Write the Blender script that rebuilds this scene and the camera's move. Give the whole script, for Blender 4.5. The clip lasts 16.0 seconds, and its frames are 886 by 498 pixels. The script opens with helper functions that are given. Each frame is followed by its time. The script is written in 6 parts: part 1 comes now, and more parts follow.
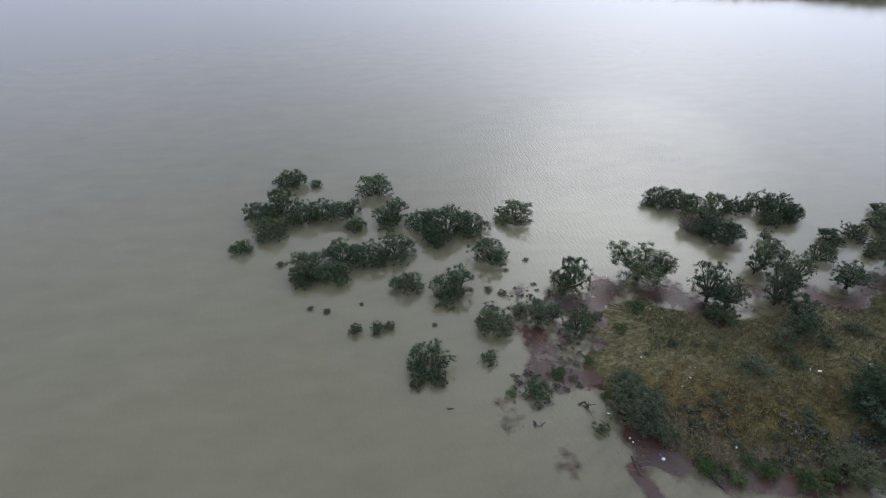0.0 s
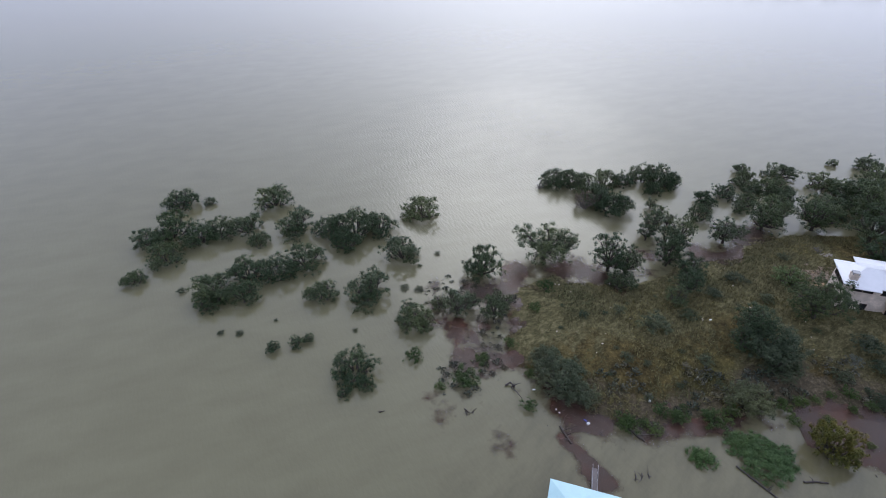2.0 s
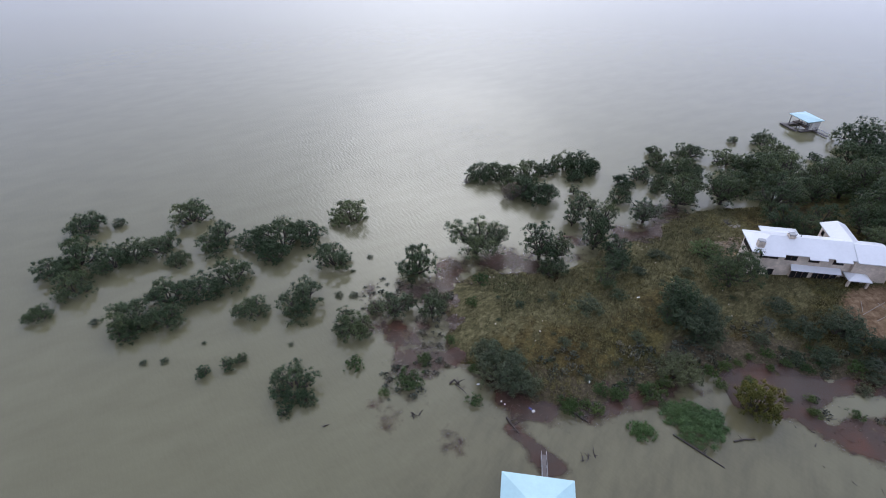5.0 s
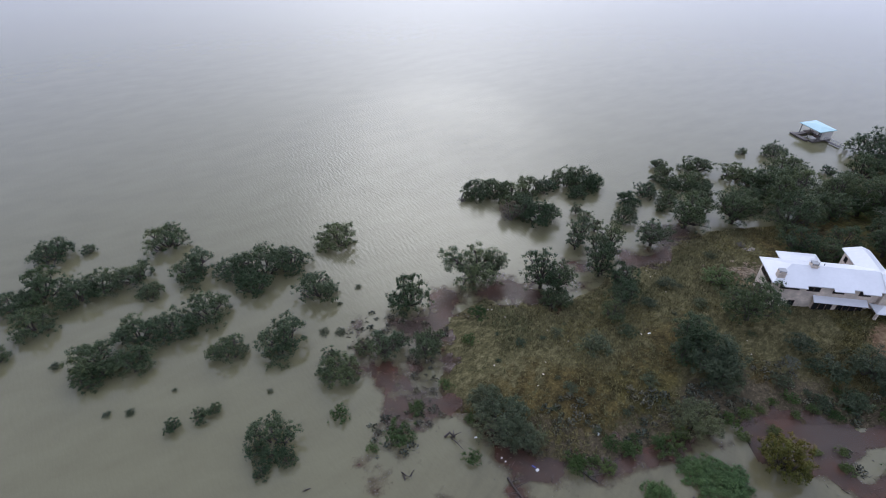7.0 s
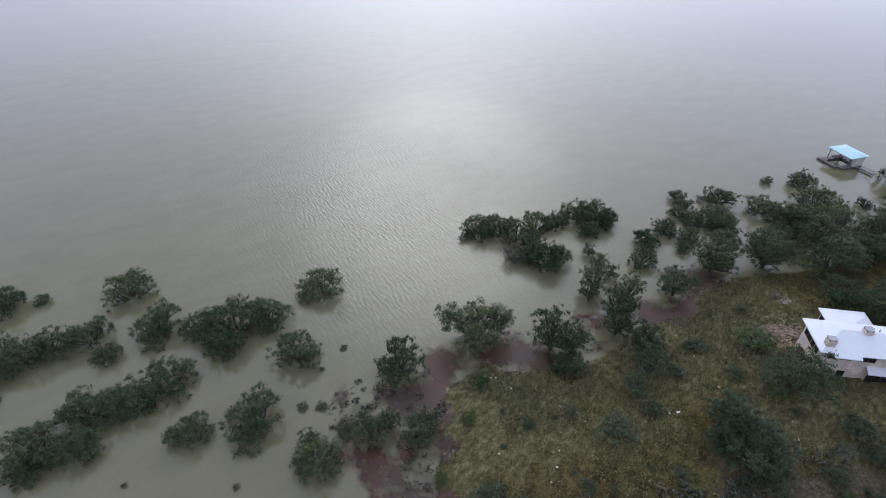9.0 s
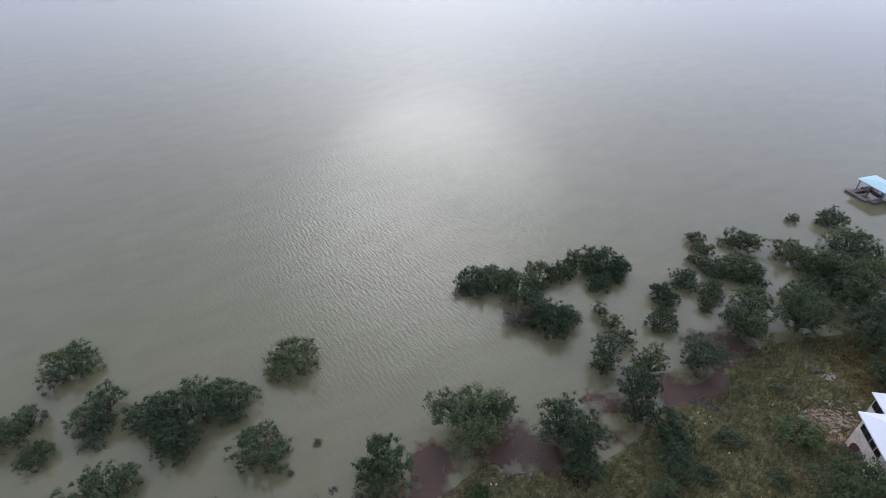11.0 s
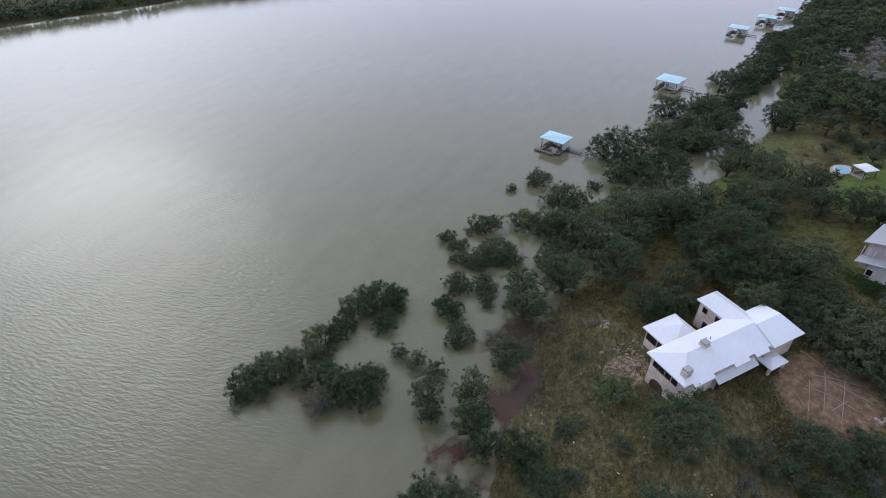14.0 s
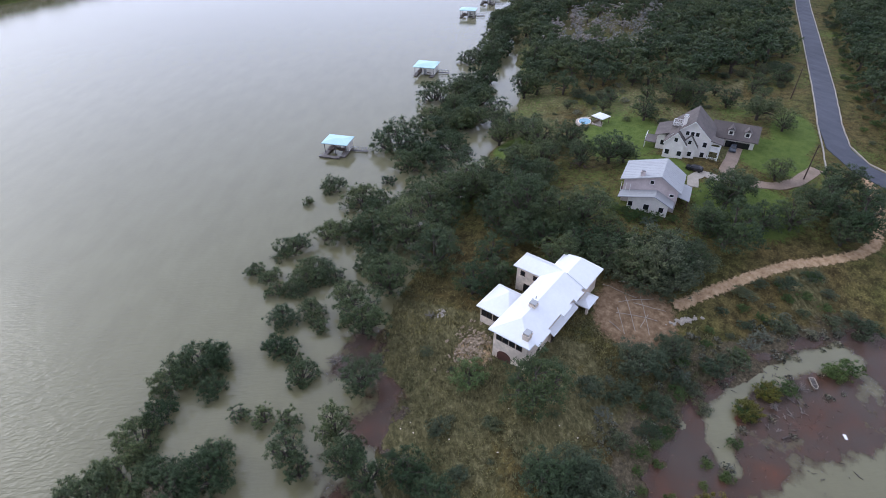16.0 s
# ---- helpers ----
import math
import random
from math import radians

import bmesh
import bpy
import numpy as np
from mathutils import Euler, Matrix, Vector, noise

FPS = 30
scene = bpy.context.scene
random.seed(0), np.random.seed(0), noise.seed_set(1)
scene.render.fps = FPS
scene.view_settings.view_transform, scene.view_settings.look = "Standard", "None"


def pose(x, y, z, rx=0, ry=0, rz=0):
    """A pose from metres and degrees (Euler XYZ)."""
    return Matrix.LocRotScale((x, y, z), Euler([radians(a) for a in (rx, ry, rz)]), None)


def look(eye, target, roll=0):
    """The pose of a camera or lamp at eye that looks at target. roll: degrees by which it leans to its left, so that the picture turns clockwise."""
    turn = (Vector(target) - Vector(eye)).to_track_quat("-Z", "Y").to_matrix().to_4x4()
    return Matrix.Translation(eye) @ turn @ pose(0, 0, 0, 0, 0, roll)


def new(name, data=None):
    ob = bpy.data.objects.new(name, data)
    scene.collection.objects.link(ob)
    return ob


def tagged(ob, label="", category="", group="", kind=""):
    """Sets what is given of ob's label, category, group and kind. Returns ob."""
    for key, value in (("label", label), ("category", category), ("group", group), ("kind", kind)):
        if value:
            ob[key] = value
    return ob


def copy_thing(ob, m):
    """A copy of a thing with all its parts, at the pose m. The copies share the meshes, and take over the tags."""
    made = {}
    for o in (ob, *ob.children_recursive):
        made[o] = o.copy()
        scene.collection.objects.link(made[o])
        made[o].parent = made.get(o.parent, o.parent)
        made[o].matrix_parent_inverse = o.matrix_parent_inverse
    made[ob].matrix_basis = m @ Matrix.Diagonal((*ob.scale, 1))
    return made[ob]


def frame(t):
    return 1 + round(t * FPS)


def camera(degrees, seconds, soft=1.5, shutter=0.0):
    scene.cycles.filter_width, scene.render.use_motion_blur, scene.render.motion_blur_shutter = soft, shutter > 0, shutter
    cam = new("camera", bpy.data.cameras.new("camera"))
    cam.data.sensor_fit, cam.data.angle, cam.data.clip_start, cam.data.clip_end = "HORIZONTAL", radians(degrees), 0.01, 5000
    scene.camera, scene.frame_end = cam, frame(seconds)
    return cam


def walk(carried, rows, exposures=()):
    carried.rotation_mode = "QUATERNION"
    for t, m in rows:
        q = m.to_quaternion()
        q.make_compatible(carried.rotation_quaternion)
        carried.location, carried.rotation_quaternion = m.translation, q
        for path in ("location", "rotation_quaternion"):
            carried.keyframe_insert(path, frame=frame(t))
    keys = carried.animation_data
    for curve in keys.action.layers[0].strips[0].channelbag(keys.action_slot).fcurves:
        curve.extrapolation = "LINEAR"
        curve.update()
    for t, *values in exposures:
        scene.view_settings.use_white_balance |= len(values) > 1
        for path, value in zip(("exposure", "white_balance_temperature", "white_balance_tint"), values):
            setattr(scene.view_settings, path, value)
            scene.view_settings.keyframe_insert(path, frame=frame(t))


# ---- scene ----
cam = camera(79.4, 16.0, soft=0.9)
PATH = [
    (0, (3.005, 1.471, 72.341), (2.483, 3.0, 71.162), 0.0),
    (0.5, (2.804, 1.492, 72.456), (2.369, 3.046, 71.275), -0.0),
    (1, (2.981, 1.529, 72.401), (2.61, 3.099, 71.218), -0.1),
    (1.5, (2.949, 1.312, 72.093), (2.67, 2.904, 70.916), -0.1),
    (2, (2.854, 1.294, 72.213), (2.658, 2.896, 71.032), -0.1),
    (2.5, (2.923, 1.287, 72.212), (2.808, 2.896, 71.03), -0.1),
    (3, (3.056, 1.245, 72.088), (2.994, 2.857, 70.905), -0.1),
    (3.5, (3.01, 1.064, 72.006), (2.998, 2.677, 70.824), -0.1),
    (4, (3.016, 1.002, 71.92), (3.042, 2.615, 70.737), -0.1),
    (6.5, (3.529, 9.635, 71.937), (3.589, 11.238, 70.743), 0.1),
    (7, (3.935, 13.127, 72.03), (3.999, 14.73, 70.835), 0.0),
    (7.5, (4.23, 16.74, 72.006), (4.299, 18.343, 70.811), 0.1),
    (8, (4.569, 20.967, 72.131), (4.636, 22.569, 70.935), 0.1),
    (8.5, (4.855, 24.948, 72.03), (4.919, 26.553, 70.838), 0.0),
    (9, (5.056, 29.643, 72.24), (5.121, 31.246, 71.046), 0.1),
    (11.5, (6.875, 52.79, 73.719), (6.958, 54.386, 72.516), 0.1),
    (12, (6.952, 56.746, 73.865), (7.057, 58.34, 72.662), 0.1),
    (12.5, (7.189, 60.011, 73.783), (7.447, 61.588, 72.58), 0.2),
    (13, (7.081, 62.501, 73.587), (7.622, 64.01, 72.391), 0.1),
    (13.5, (7.103, 64.323, 73.26), (7.866, 65.737, 72.069), -0.0),
    (14, (7.194, 66.134, 72.804), (8.178, 67.406, 71.615), -0.2),
    (14.5, (7.431, 67.724, 72.517), (8.567, 68.863, 71.328), -0.2),
    (15, (7.992, 68.953, 72.456), (9.264, 69.932, 71.264), -0.3),
    (15.5, (8.355, 70.369, 72.237), (9.741, 71.178, 71.044), -0.2),
    (16, (8.983, 71.54, 72.088), (10.423, 72.248, 70.894), -0.1),
]
walk(cam, [(t, look(eye, target, roll)) for t, eye, target, roll in PATH], [(0, 0.0), (9, 0.0), (12.5, -0.1), (13.5, -0.12), (14.5, -0.04), (15, 0.09), (16, 0.34)])

# ---- world and sun: bright overcast, the sun behind thin cloud ahead over the lake ----
SUN_EL, SUN_AZ = 33.5, 1.0
world = bpy.data.worlds.new("overcast_sky")
scene.world = world
world.use_nodes = True
wn, wl = world.node_tree.nodes, world.node_tree.links
sky = wn.new("ShaderNodeTexSky")
sky.sky_type, sky.sun_disc = "NISHITA", False
sky.sun_elevation, sky.sun_rotation = radians(SUN_EL), radians(SUN_AZ)
sky.air_density, sky.dust_density, sky.ozone_density = 1.0, 6.0, 1.0
pale = wn.new("ShaderNodeHueSaturation")
pale.inputs["Saturation"].default_value = 0.0
cloud = wn.new("ShaderNodeMix")
cloud.data_type = "RGBA"
cloud.inputs["Factor"].default_value = 0.66
cloud.inputs["B"].default_value = (11.6, 13.0, 18.4, 1)
# added gradient: unseen sky made brighter to the north-east, lifting the water's reflection
facing, side, lift = wn.new("ShaderNodeTexCoord"), wn.new("ShaderNodeVectorMath"), wn.new("ShaderNodeMath")
side.operation, lift.operation = "DOT_PRODUCT", "MULTIPLY_ADD"
side.inputs[1].default_value = (0.72, 0.69, 0.0)
lift.inputs[1].default_value, lift.inputs[2].default_value = 0.36, 0.99
thin = wn.new("ShaderNodeMix")
thin.data_type, thin.blend_type = "RGBA", "MULTIPLY"
thin.inputs["Factor"].default_value = 1.0
wl.new(facing.outputs["Generated"], side.inputs[0])
wl.new(side.outputs["Value"], lift.inputs[0])
wl.new(cloud.outputs["Result"], thin.inputs["A"])
wl.new(lift.outputs["Value"], thin.inputs["B"])
wl.new(sky.outputs["Color"], pale.inputs["Color"])
wl.new(pale.outputs["Color"], cloud.inputs["A"])
wl.new(thin.outputs["Result"], wn["Background"].inputs["Color"])
wn["Background"].inputs["Strength"].default_value = 0.1

sun = new("sun", bpy.data.lights.new("sun", "SUN"))
sun.data.energy, sun.data.angle, sun.data.color = 0.17, radians(24), (1.0, 0.98, 0.96)
sun.matrix_world = look((math.sin(radians(SUN_AZ)) * math.cos(radians(SUN_EL)) * 900, math.cos(radians(SUN_AZ)) * math.cos(radians(SUN_EL)) * 900, math.sin(radians(SUN_EL)) * 900), (0, 0, 0))


# ---- materials ----
def nodes_of(name):
    m = bpy.data.materials.new(name)
    m.use_nodes = True
    return m, m.node_tree.nodes, m.node_tree.links, m.node_tree.nodes["Principled BSDF"]


def noise_at(n, l, scale, detail=4.0, rough=0.6, stretch=(1, 1, 1), turn=0.0, coord="Object"):
    co, mp, tx = n.new("ShaderNodeTexCoord"), n.new("ShaderNodeMapping"), n.new("ShaderNodeTexNoise")
    mp.vector_type = "TEXTURE"
    mp.inputs["Scale"].default_value = tuple(1 / v for v in stretch)
    mp.inputs["Rotation"].default_value = (0, 0, radians(turn))
    tx.inputs["Scale"].default_value, tx.inputs["Detail"].default_value, tx.inputs["Roughness"].default_value = scale, detail, rough
    l.new(co.outputs[coord], mp.inputs["Vector"])
    l.new(mp.outputs["Vector"], tx.inputs["Vector"])
    return tx.outputs["Fac"]


def ramp(n, l, fac, stops):
    r = n.new("ShaderNodeValToRGB")
    el = r.color_ramp.elements
    while len(el) < len(stops):
        el.new(0.5)
    for e, (p, c) in zip(el, stops):
        e.position, e.color = p, (*c, 1)
    l.new(fac, r.inputs["Fac"])
    return r.outputs["Color"]


def blend(n, l, a, b, fac, mode="MIX"):
    mx = n.new("ShaderNodeMix")
    mx.data_type, mx.blend_type = "RGBA", mode
    for key, v in (("Factor", fac), ("A", a), ("B", b)):
        if isinstance(v, (int, float)):
            mx.inputs[key].default_value = v
        elif isinstance(v, tuple):
            mx.inputs[key].default_value = (*v, 1)
        else:
            l.new(v, mx.inputs[key])
    return mx.outputs["Result"]


def shade(c, k):
    return tuple(min(1.0, v * k) for v in c)


def bumped(n, l, bsdf, height, strength, distance):
    b = n.new("ShaderNodeBump")
    b.inputs["Strength"].default_value, b.inputs["Distance"].default_value = strength, distance
    l.new(height, b.inputs["Height"])
    l.new(b.outputs["Normal"], bsdf.inputs["Normal"])


def plain(name, base, rough=0.7, metal=0.0, big=0.35, small=3.0, vary=0.3, bump=0.3, coord="Object", spec=0.5):
    """A surface with broad stains and fine grain."""
    m, n, l, b = nodes_of(name)
    broad = ramp(n, l, noise_at(n, l, big, coord=coord), [(0.3, shade(base, 1 - vary)), (0.7, shade(base, 1 + vary * 0.6))])
    grain = ramp(n, l, noise_at(n, l, small, 6, 0.7, coord=coord), [(0.35, (1 - vary, 1 - vary, 1 - vary)), (0.65, (1, 1, 1))])
    l.new(blend(n, l, broad, grain, 0.8, "MULTIPLY"), b.inputs["Base Color"])
    b.inputs["Roughness"].default_value, b.inputs["Metallic"].default_value = rough, metal
    b.inputs["Specular IOR Level"].default_value = spec
    if bump:
        bumped(n, l, b, noise_at(n, l, small * 2, 5, 0.7, coord=coord), bump, 0.03)
    return m


def stand_noise(n, l):
    """Drifts of lighter and darker foliage across neighbouring trees."""
    geo, tx = n.new("ShaderNodeNewGeometry"), n.new("ShaderNodeTexNoise")
    tx.inputs["Scale"].default_value, tx.inputs["Detail"].default_value = 0.09, 3.0
    l.new(geo.outputs["Position"], tx.inputs["Vector"])
    return tx.outputs["Fac"]


def leafy(name, dark, light, trans=0.25):
    """Foliage: every leaf a little different, every plant too."""
    m, n, l, b = nodes_of(name)
    geo, info = n.new("ShaderNodeNewGeometry"), n.new("ShaderNodeObjectInfo")
    leaf = ramp(n, l, geo.outputs["Random Per Island"], [(0.0, dark), (0.75, light), (1.0, shade(light, 1.3))])
    plant = ramp(n, l, info.outputs["Random"], [(0.0, (0.66, 0.76, 0.68)), (0.5, (1.0, 1.0, 1.0)), (1.0, (1.22, 1.16, 1.06))])
    stand = ramp(n, l, stand_noise(n, l), [(0.36, (0.72, 0.82, 0.78)), (0.5, (1.0, 1.0, 1.0)), (0.64, (1.22, 1.16, 1.0))])
    col = blend(n, l, blend(n, l, leaf, plant, 1.0, "MULTIPLY"), stand, 1.0, "MULTIPLY")
    patch = ramp(n, l, noise_at(n, l, 0.9, 3), [(0.35, (0.75, 0.75, 0.75)), (0.7, (1.15, 1.12, 1.0))])
    col = blend(n, l, col, patch, 0.8, "MULTIPLY")
    l.new(col, b.inputs["Base Color"])
    b.inputs["Roughness"].default_value = 0.6
    b.inputs["Specular IOR Level"].default_value = 0.18
    tr, mx = n.new("ShaderNodeBsdfTranslucent"), n.new("ShaderNodeMixShader")
    l.new(col, tr.inputs["Color"])
    mx.inputs["Fac"].default_value = trans
    l.new(b.outputs["BSDF"], mx.inputs[1])
    l.new(tr.outputs["BSDF"], mx.inputs[2])
    l.new(mx.outputs["Shader"], n["Material Output"].inputs["Surface"])
    return m


def water_material():
    m, n, l, b = nodes_of("murky_flood_water")
    silt = ramp(n, l, noise_at(n, l, 0.012, 4, 0.55), [(0.3, (0.135, 0.126, 0.068)), (0.7, (0.155, 0.145, 0.083))])
    swirl = ramp(n, l, noise_at(n, l, 0.09, 5, 0.6, (1, 2.2, 1), 25), [(0.32, (0.88, 0.87, 0.85)), (0.66, (1, 1, 1))])
    # a round patch off the southern bank is darker and browner
    mco, mmp, dark_patch = n.new("ShaderNodeTexCoord"), n.new("ShaderNodeMapping"), n.new("ShaderNodeTexGradient")
    dark_patch.gradient_type = "SPHERICAL"
    mmp.inputs["Location"].default_value = (-0.78, -1.5, 0)
    mmp.inputs["Scale"].default_value = (0.023, 0.034, 1)
    l.new(mco.outputs["Object"], mmp.inputs["Vector"])
    l.new(mmp.outputs["Vector"], dark_patch.inputs["Vector"])
    body = blend(n, l, silt, swirl, 1.0, "MULTIPLY")
    streak = ramp(n, l, noise_at(n, l, 0.12, 5, 0.65, (1, 2.6, 1), 60), [(0.35, (0.085, 0.074, 0.038)), (0.6, (0.125, 0.112, 0.06))])
    l.new(blend(n, l, body, streak, ramp(n, l, dark_patch.outputs["Fac"], [(0.0, (0, 0, 0)), (0.5, (0.7, 0.7, 0.7))])), b.inputs["Base Color"])
    b.inputs["Roughness"].default_value = 0.1
    b.inputs["IOR"].default_value = 1.44
    ripple = noise_at(n, l, 0.55, 2, 0.5, (1, 3.2, 1), -58)
    chop = noise_at(n, l, 1.1, 2, 0.5, (1, 2.4, 1), -25)
    add = n.new("ShaderNodeMath")
    add.operation = "MULTIPLY_ADD"
    add.inputs[1].default_value = 0.45
    l.new(chop, add.inputs[0])
    l.new(ripple, add.inputs[2])
    # a breeze ruffles the open water off the point; elsewhere it lies nearly smooth
    co, mp, ball = n.new("ShaderNodeTexCoord"), n.new("ShaderNodeMapping"), n.new("ShaderNodeTexGradient")
    ball.gradient_type = "SPHERICAL"
    mp.inputs["Location"].default_value = (-0.1, -2.38, 0)
    mp.inputs["Scale"].default_value = (0.0155, 0.0152, 1)
    l.new(co.outputs["Object"], mp.inputs["Vector"])
    l.new(mp.outputs["Vector"], ball.inputs["Vector"])
    gust = n.new("ShaderNodeMath")
    gust.operation = "MULTIPLY"
    l.new(ball.outputs["Fac"], gust.inputs[0])
    l.new(noise_at(n, l, 0.035, 4, 0.6), gust.inputs[1])
    strength = n.new("ShaderNodeMath")
    strength.operation = "MULTIPLY_ADD"
    strength.inputs[1].default_value, strength.inputs[2].default_value = 0.6, 0.045
    l.new(gust.outputs[0], strength.inputs[0])
    bump = n.new("ShaderNodeBump")
    bump.inputs["Distance"].default_value = 0.5
    l.new(strength.outputs[0], bump.inputs["Strength"])
    l.new(add.outputs[0], bump.inputs["Height"])
    l.new(bump.outputs["Normal"], b.inputs["Normal"])
    return m


def ground_material():
    """Dry grass, green lawn where it is mown and watered, bare earth on tracks and drives."""
    m, n, l, b = nodes_of("meadow_ground")
    dry = ramp(n, l, noise_at(n, l, 2.6, 8, 0.78), [(0.3, (0.034, 0.03, 0.016)), (0.46, (0.088, 0.078, 0.036)), (0.58, (0.14, 0.124, 0.058)), (0.72, (0.3, 0.27, 0.15))])
    clump = ramp(n, l, noise_at(n, l, 0.55, 5, 0.65), [(0.36, (0.42, 0.4, 0.34)), (0.5, (0.85, 0.8, 0.7)), (0.66, (1.35, 1.25, 1.05))])
    broad = ramp(n, l, noise_at(n, l, 0.06, 4, 0.6), [(0.36, (0.7, 0.8, 0.58)), (0.5, (0.98, 0.93, 0.84)), (0.64, (0.76, 0.64, 0.55))])
    base = blend(n, l, blend(n, l, dry, clump, 1.0, "MULTIPLY"), broad, 0.8, "MULTIPLY")
    tall = ramp(n, l, noise_at(n, l, 0.8, 8, 0.74, (1, 1.6, 1), 35), [(0.34, (0.042, 0.04, 0.018)), (0.5, (0.106, 0.095, 0.042)), (0.66, (0.215, 0.188, 0.1))])
    brown = ramp(n, l, noise_at(n, l, 1.9, 7, 0.75), [(0.34, (0.04, 0.034, 0.022)), (0.52, (0.092, 0.074, 0.046)), (0.7, (0.2, 0.165, 0.11))])
    lawn = ramp(n, l, noise_at(n, l, 0.5, 6, 0.7), [(0.3, (0.055, 0.092, 0.018)), (0.7, (0.12, 0.155, 0.038))])
    apron = ramp(n, l, noise_at(n, l, 0.9, 7, 0.7), [(0.3, (0.11, 0.069, 0.038)), (0.5, (0.2, 0.13, 0.077)), (0.72, (0.36, 0.26, 0.165))])
    dirt = ramp(n, l, noise_at(n, l, 0.7, 6, 0.7), [(0.3, (0.22, 0.14, 0.078)), (0.5, (0.4, 0.27, 0.16)), (0.72, (0.56, 0.41, 0.265))])
    for key, over in (("straw", tall), ("scrub", brown), ("lawn", lawn), ("apron", apron), ("dirt", dirt)):
        at = n.new("ShaderNodeAttribute")
        at.attribute_name = key
        rough_edge = n.new("ShaderNodeMath")
        rough_edge.operation = "ADD"
        l.new(at.outputs["Fac"], rough_edge.inputs[0])
        l.new(noise_at(n, l, 1.3, 5, 0.7), rough_edge.inputs[1])
        base = blend(n, l, base, over, ramp(n, l, rough_edge.outputs[0], [(0.8, (0, 0, 0)), (1.1, (1, 1, 1))]))
    l.new(base, b.inputs["Base Color"])
    b.inputs["Roughness"].default_value = 0.95
    b.inputs["Specular IOR Level"].default_value = 0.15
    bumped(n, l, b, noise_at(n, l, 2.6, 8, 0.78), 0.9, 0.3)
    return m


def debris_material():
    """Bark crumbs and needles afloat: thick in the middle, thinning out to open water."""
    m, n, l, b = nodes_of("reddish_floating_debris")
    red = ramp(n, l, noise_at(n, l, 0.3, 6, 0.7), [(0.34, (0.054, 0.034, 0.025)), (0.5, (0.082, 0.041, 0.027)), (0.66, (0.13, 0.053, 0.031))])
    grey = ramp(n, l, noise_at(n, l, 0.8, 6, 0.7), [(0.3, (0.055, 0.042, 0.034)), (0.7, (0.1, 0.07, 0.055))])
    col = blend(n, l, red, grey, ramp(n, l, noise_at(n, l, 0.11, 5, 0.65), [(0.4, (0, 0, 0)), (0.62, (1, 1, 1))]))
    crumbs = ramp(n, l, noise_at(n, l, 5.0, 6, 0.75), [(0.36, (0.72, 0.7, 0.7)), (0.6, (1, 1, 1)), (0.75, (1.15, 1.1, 1.05))])
    l.new(blend(n, l, col, crumbs, 0.85, "MULTIPLY"), b.inputs["Base Color"])
    b.inputs["Roughness"].default_value = 0.26
    b.inputs["IOR"].default_value = 1.3
    at, add = n.new("ShaderNodeAttribute"), n.new("ShaderNodeMath")
    at.attribute_name = "cover"
    add.operation = "ADD"
    l.new(at.outputs["Fac"], add.inputs[0])
    l.new(noise_at(n, l, 0.8, 6, 0.7), add.inputs[1])
    l.new(ramp(n, l, add.outputs[0], [(0.6, (0, 0, 0)), (0.95, (0.5, 0.5, 0.5)), (1.2, (0.85, 0.85, 0.85))]), b.inputs["Alpha"])
    bumped(n, l, b, noise_at(n, l, 4.0, 5, 0.7), 0.5, 0.03)
    return m


WATER = water_material()
GROUND = ground_material()
BARK = plain("oak_bark", (0.075, 0.06, 0.05), 0.95, small=5, bump=0.8)
DEADWOOD = plain("grey_dead_wood", (0.2, 0.18, 0.16), 0.9, small=4, bump=0.6)
WETWOOD = plain("wet_driftwood", (0.05, 0.038, 0.03), 0.6, small=4, bump=0.6)
OAK = leafy("live_oak_leaves", (0.034, 0.054, 0.027), (0.08, 0.108, 0.056))
JUNIPER = leafy("grey_green_shrub_leaves", (0.042, 0.056, 0.034), (0.098, 0.118, 0.073))
GREENBUSH = leafy("fresh_green_leaves", (0.04, 0.066, 0.022), (0.078, 0.122, 0.04), 0.3)
LIGHTLEAF = leafy("light_green_leaves", (0.075, 0.11, 0.04), (0.13, 0.175, 0.075), 0.3)
REED = leafy("bright_green_willow_leaves", (0.05, 0.09, 0.034), (0.095, 0.16, 0.064), 0.3)
OLIVE = leafy("yellowing_leaves", (0.065, 0.068, 0.016), (0.165, 0.15, 0.036), 0.3)
PALEBUSH = leafy("pale_silvery_leaves", (0.07, 0.08, 0.06), (0.15, 0.16, 0.13), 0.2)
CACTUS = leafy("prickly_pear_pads", (0.016, 0.02, 0.015), (0.19, 0.19, 0.16), 0.0)
STRAW = leafy("dry_grass_blades", (0.075, 0.066, 0.03), (0.22, 0.195, 0.105), 0.2)
FARLEAF = leafy("woodland_leaves", (0.034, 0.052, 0.027), (0.066, 0.092, 0.045), 0.2)
GREYTWIG = leafy("bare_grey_twigs", (0.17, 0.155, 0.16), (0.32, 0.295, 0.31), 0.1)
BROWNTWIG = leafy("brown_dying_leaves", (0.07, 0.062, 0.05), (0.13, 0.112, 0.092), 0.1)
DEBRIS = debris_material()
ROOFMETAL = plain("white_metal_roofing", (0.72, 0.735, 0.755), 0.4, big=0.15, small=1.5, vary=0.06, bump=0)
GREYMETAL = plain("grey_metal_roofing", (0.34, 0.35, 0.36), 0.5, big=0.15, small=1.5, vary=0.1, bump=0)
BLUEMETAL = plain("pale_blue_metal_roofing", (0.42, 0.635, 0.66), 0.4, big=0.2, small=1.5, vary=0.08, bump=0)
LIMESTONE = plain("cream_limestone", (0.74, 0.635, 0.53), 0.85, big=0.6, small=2.2, vary=0.25, bump=0.5)
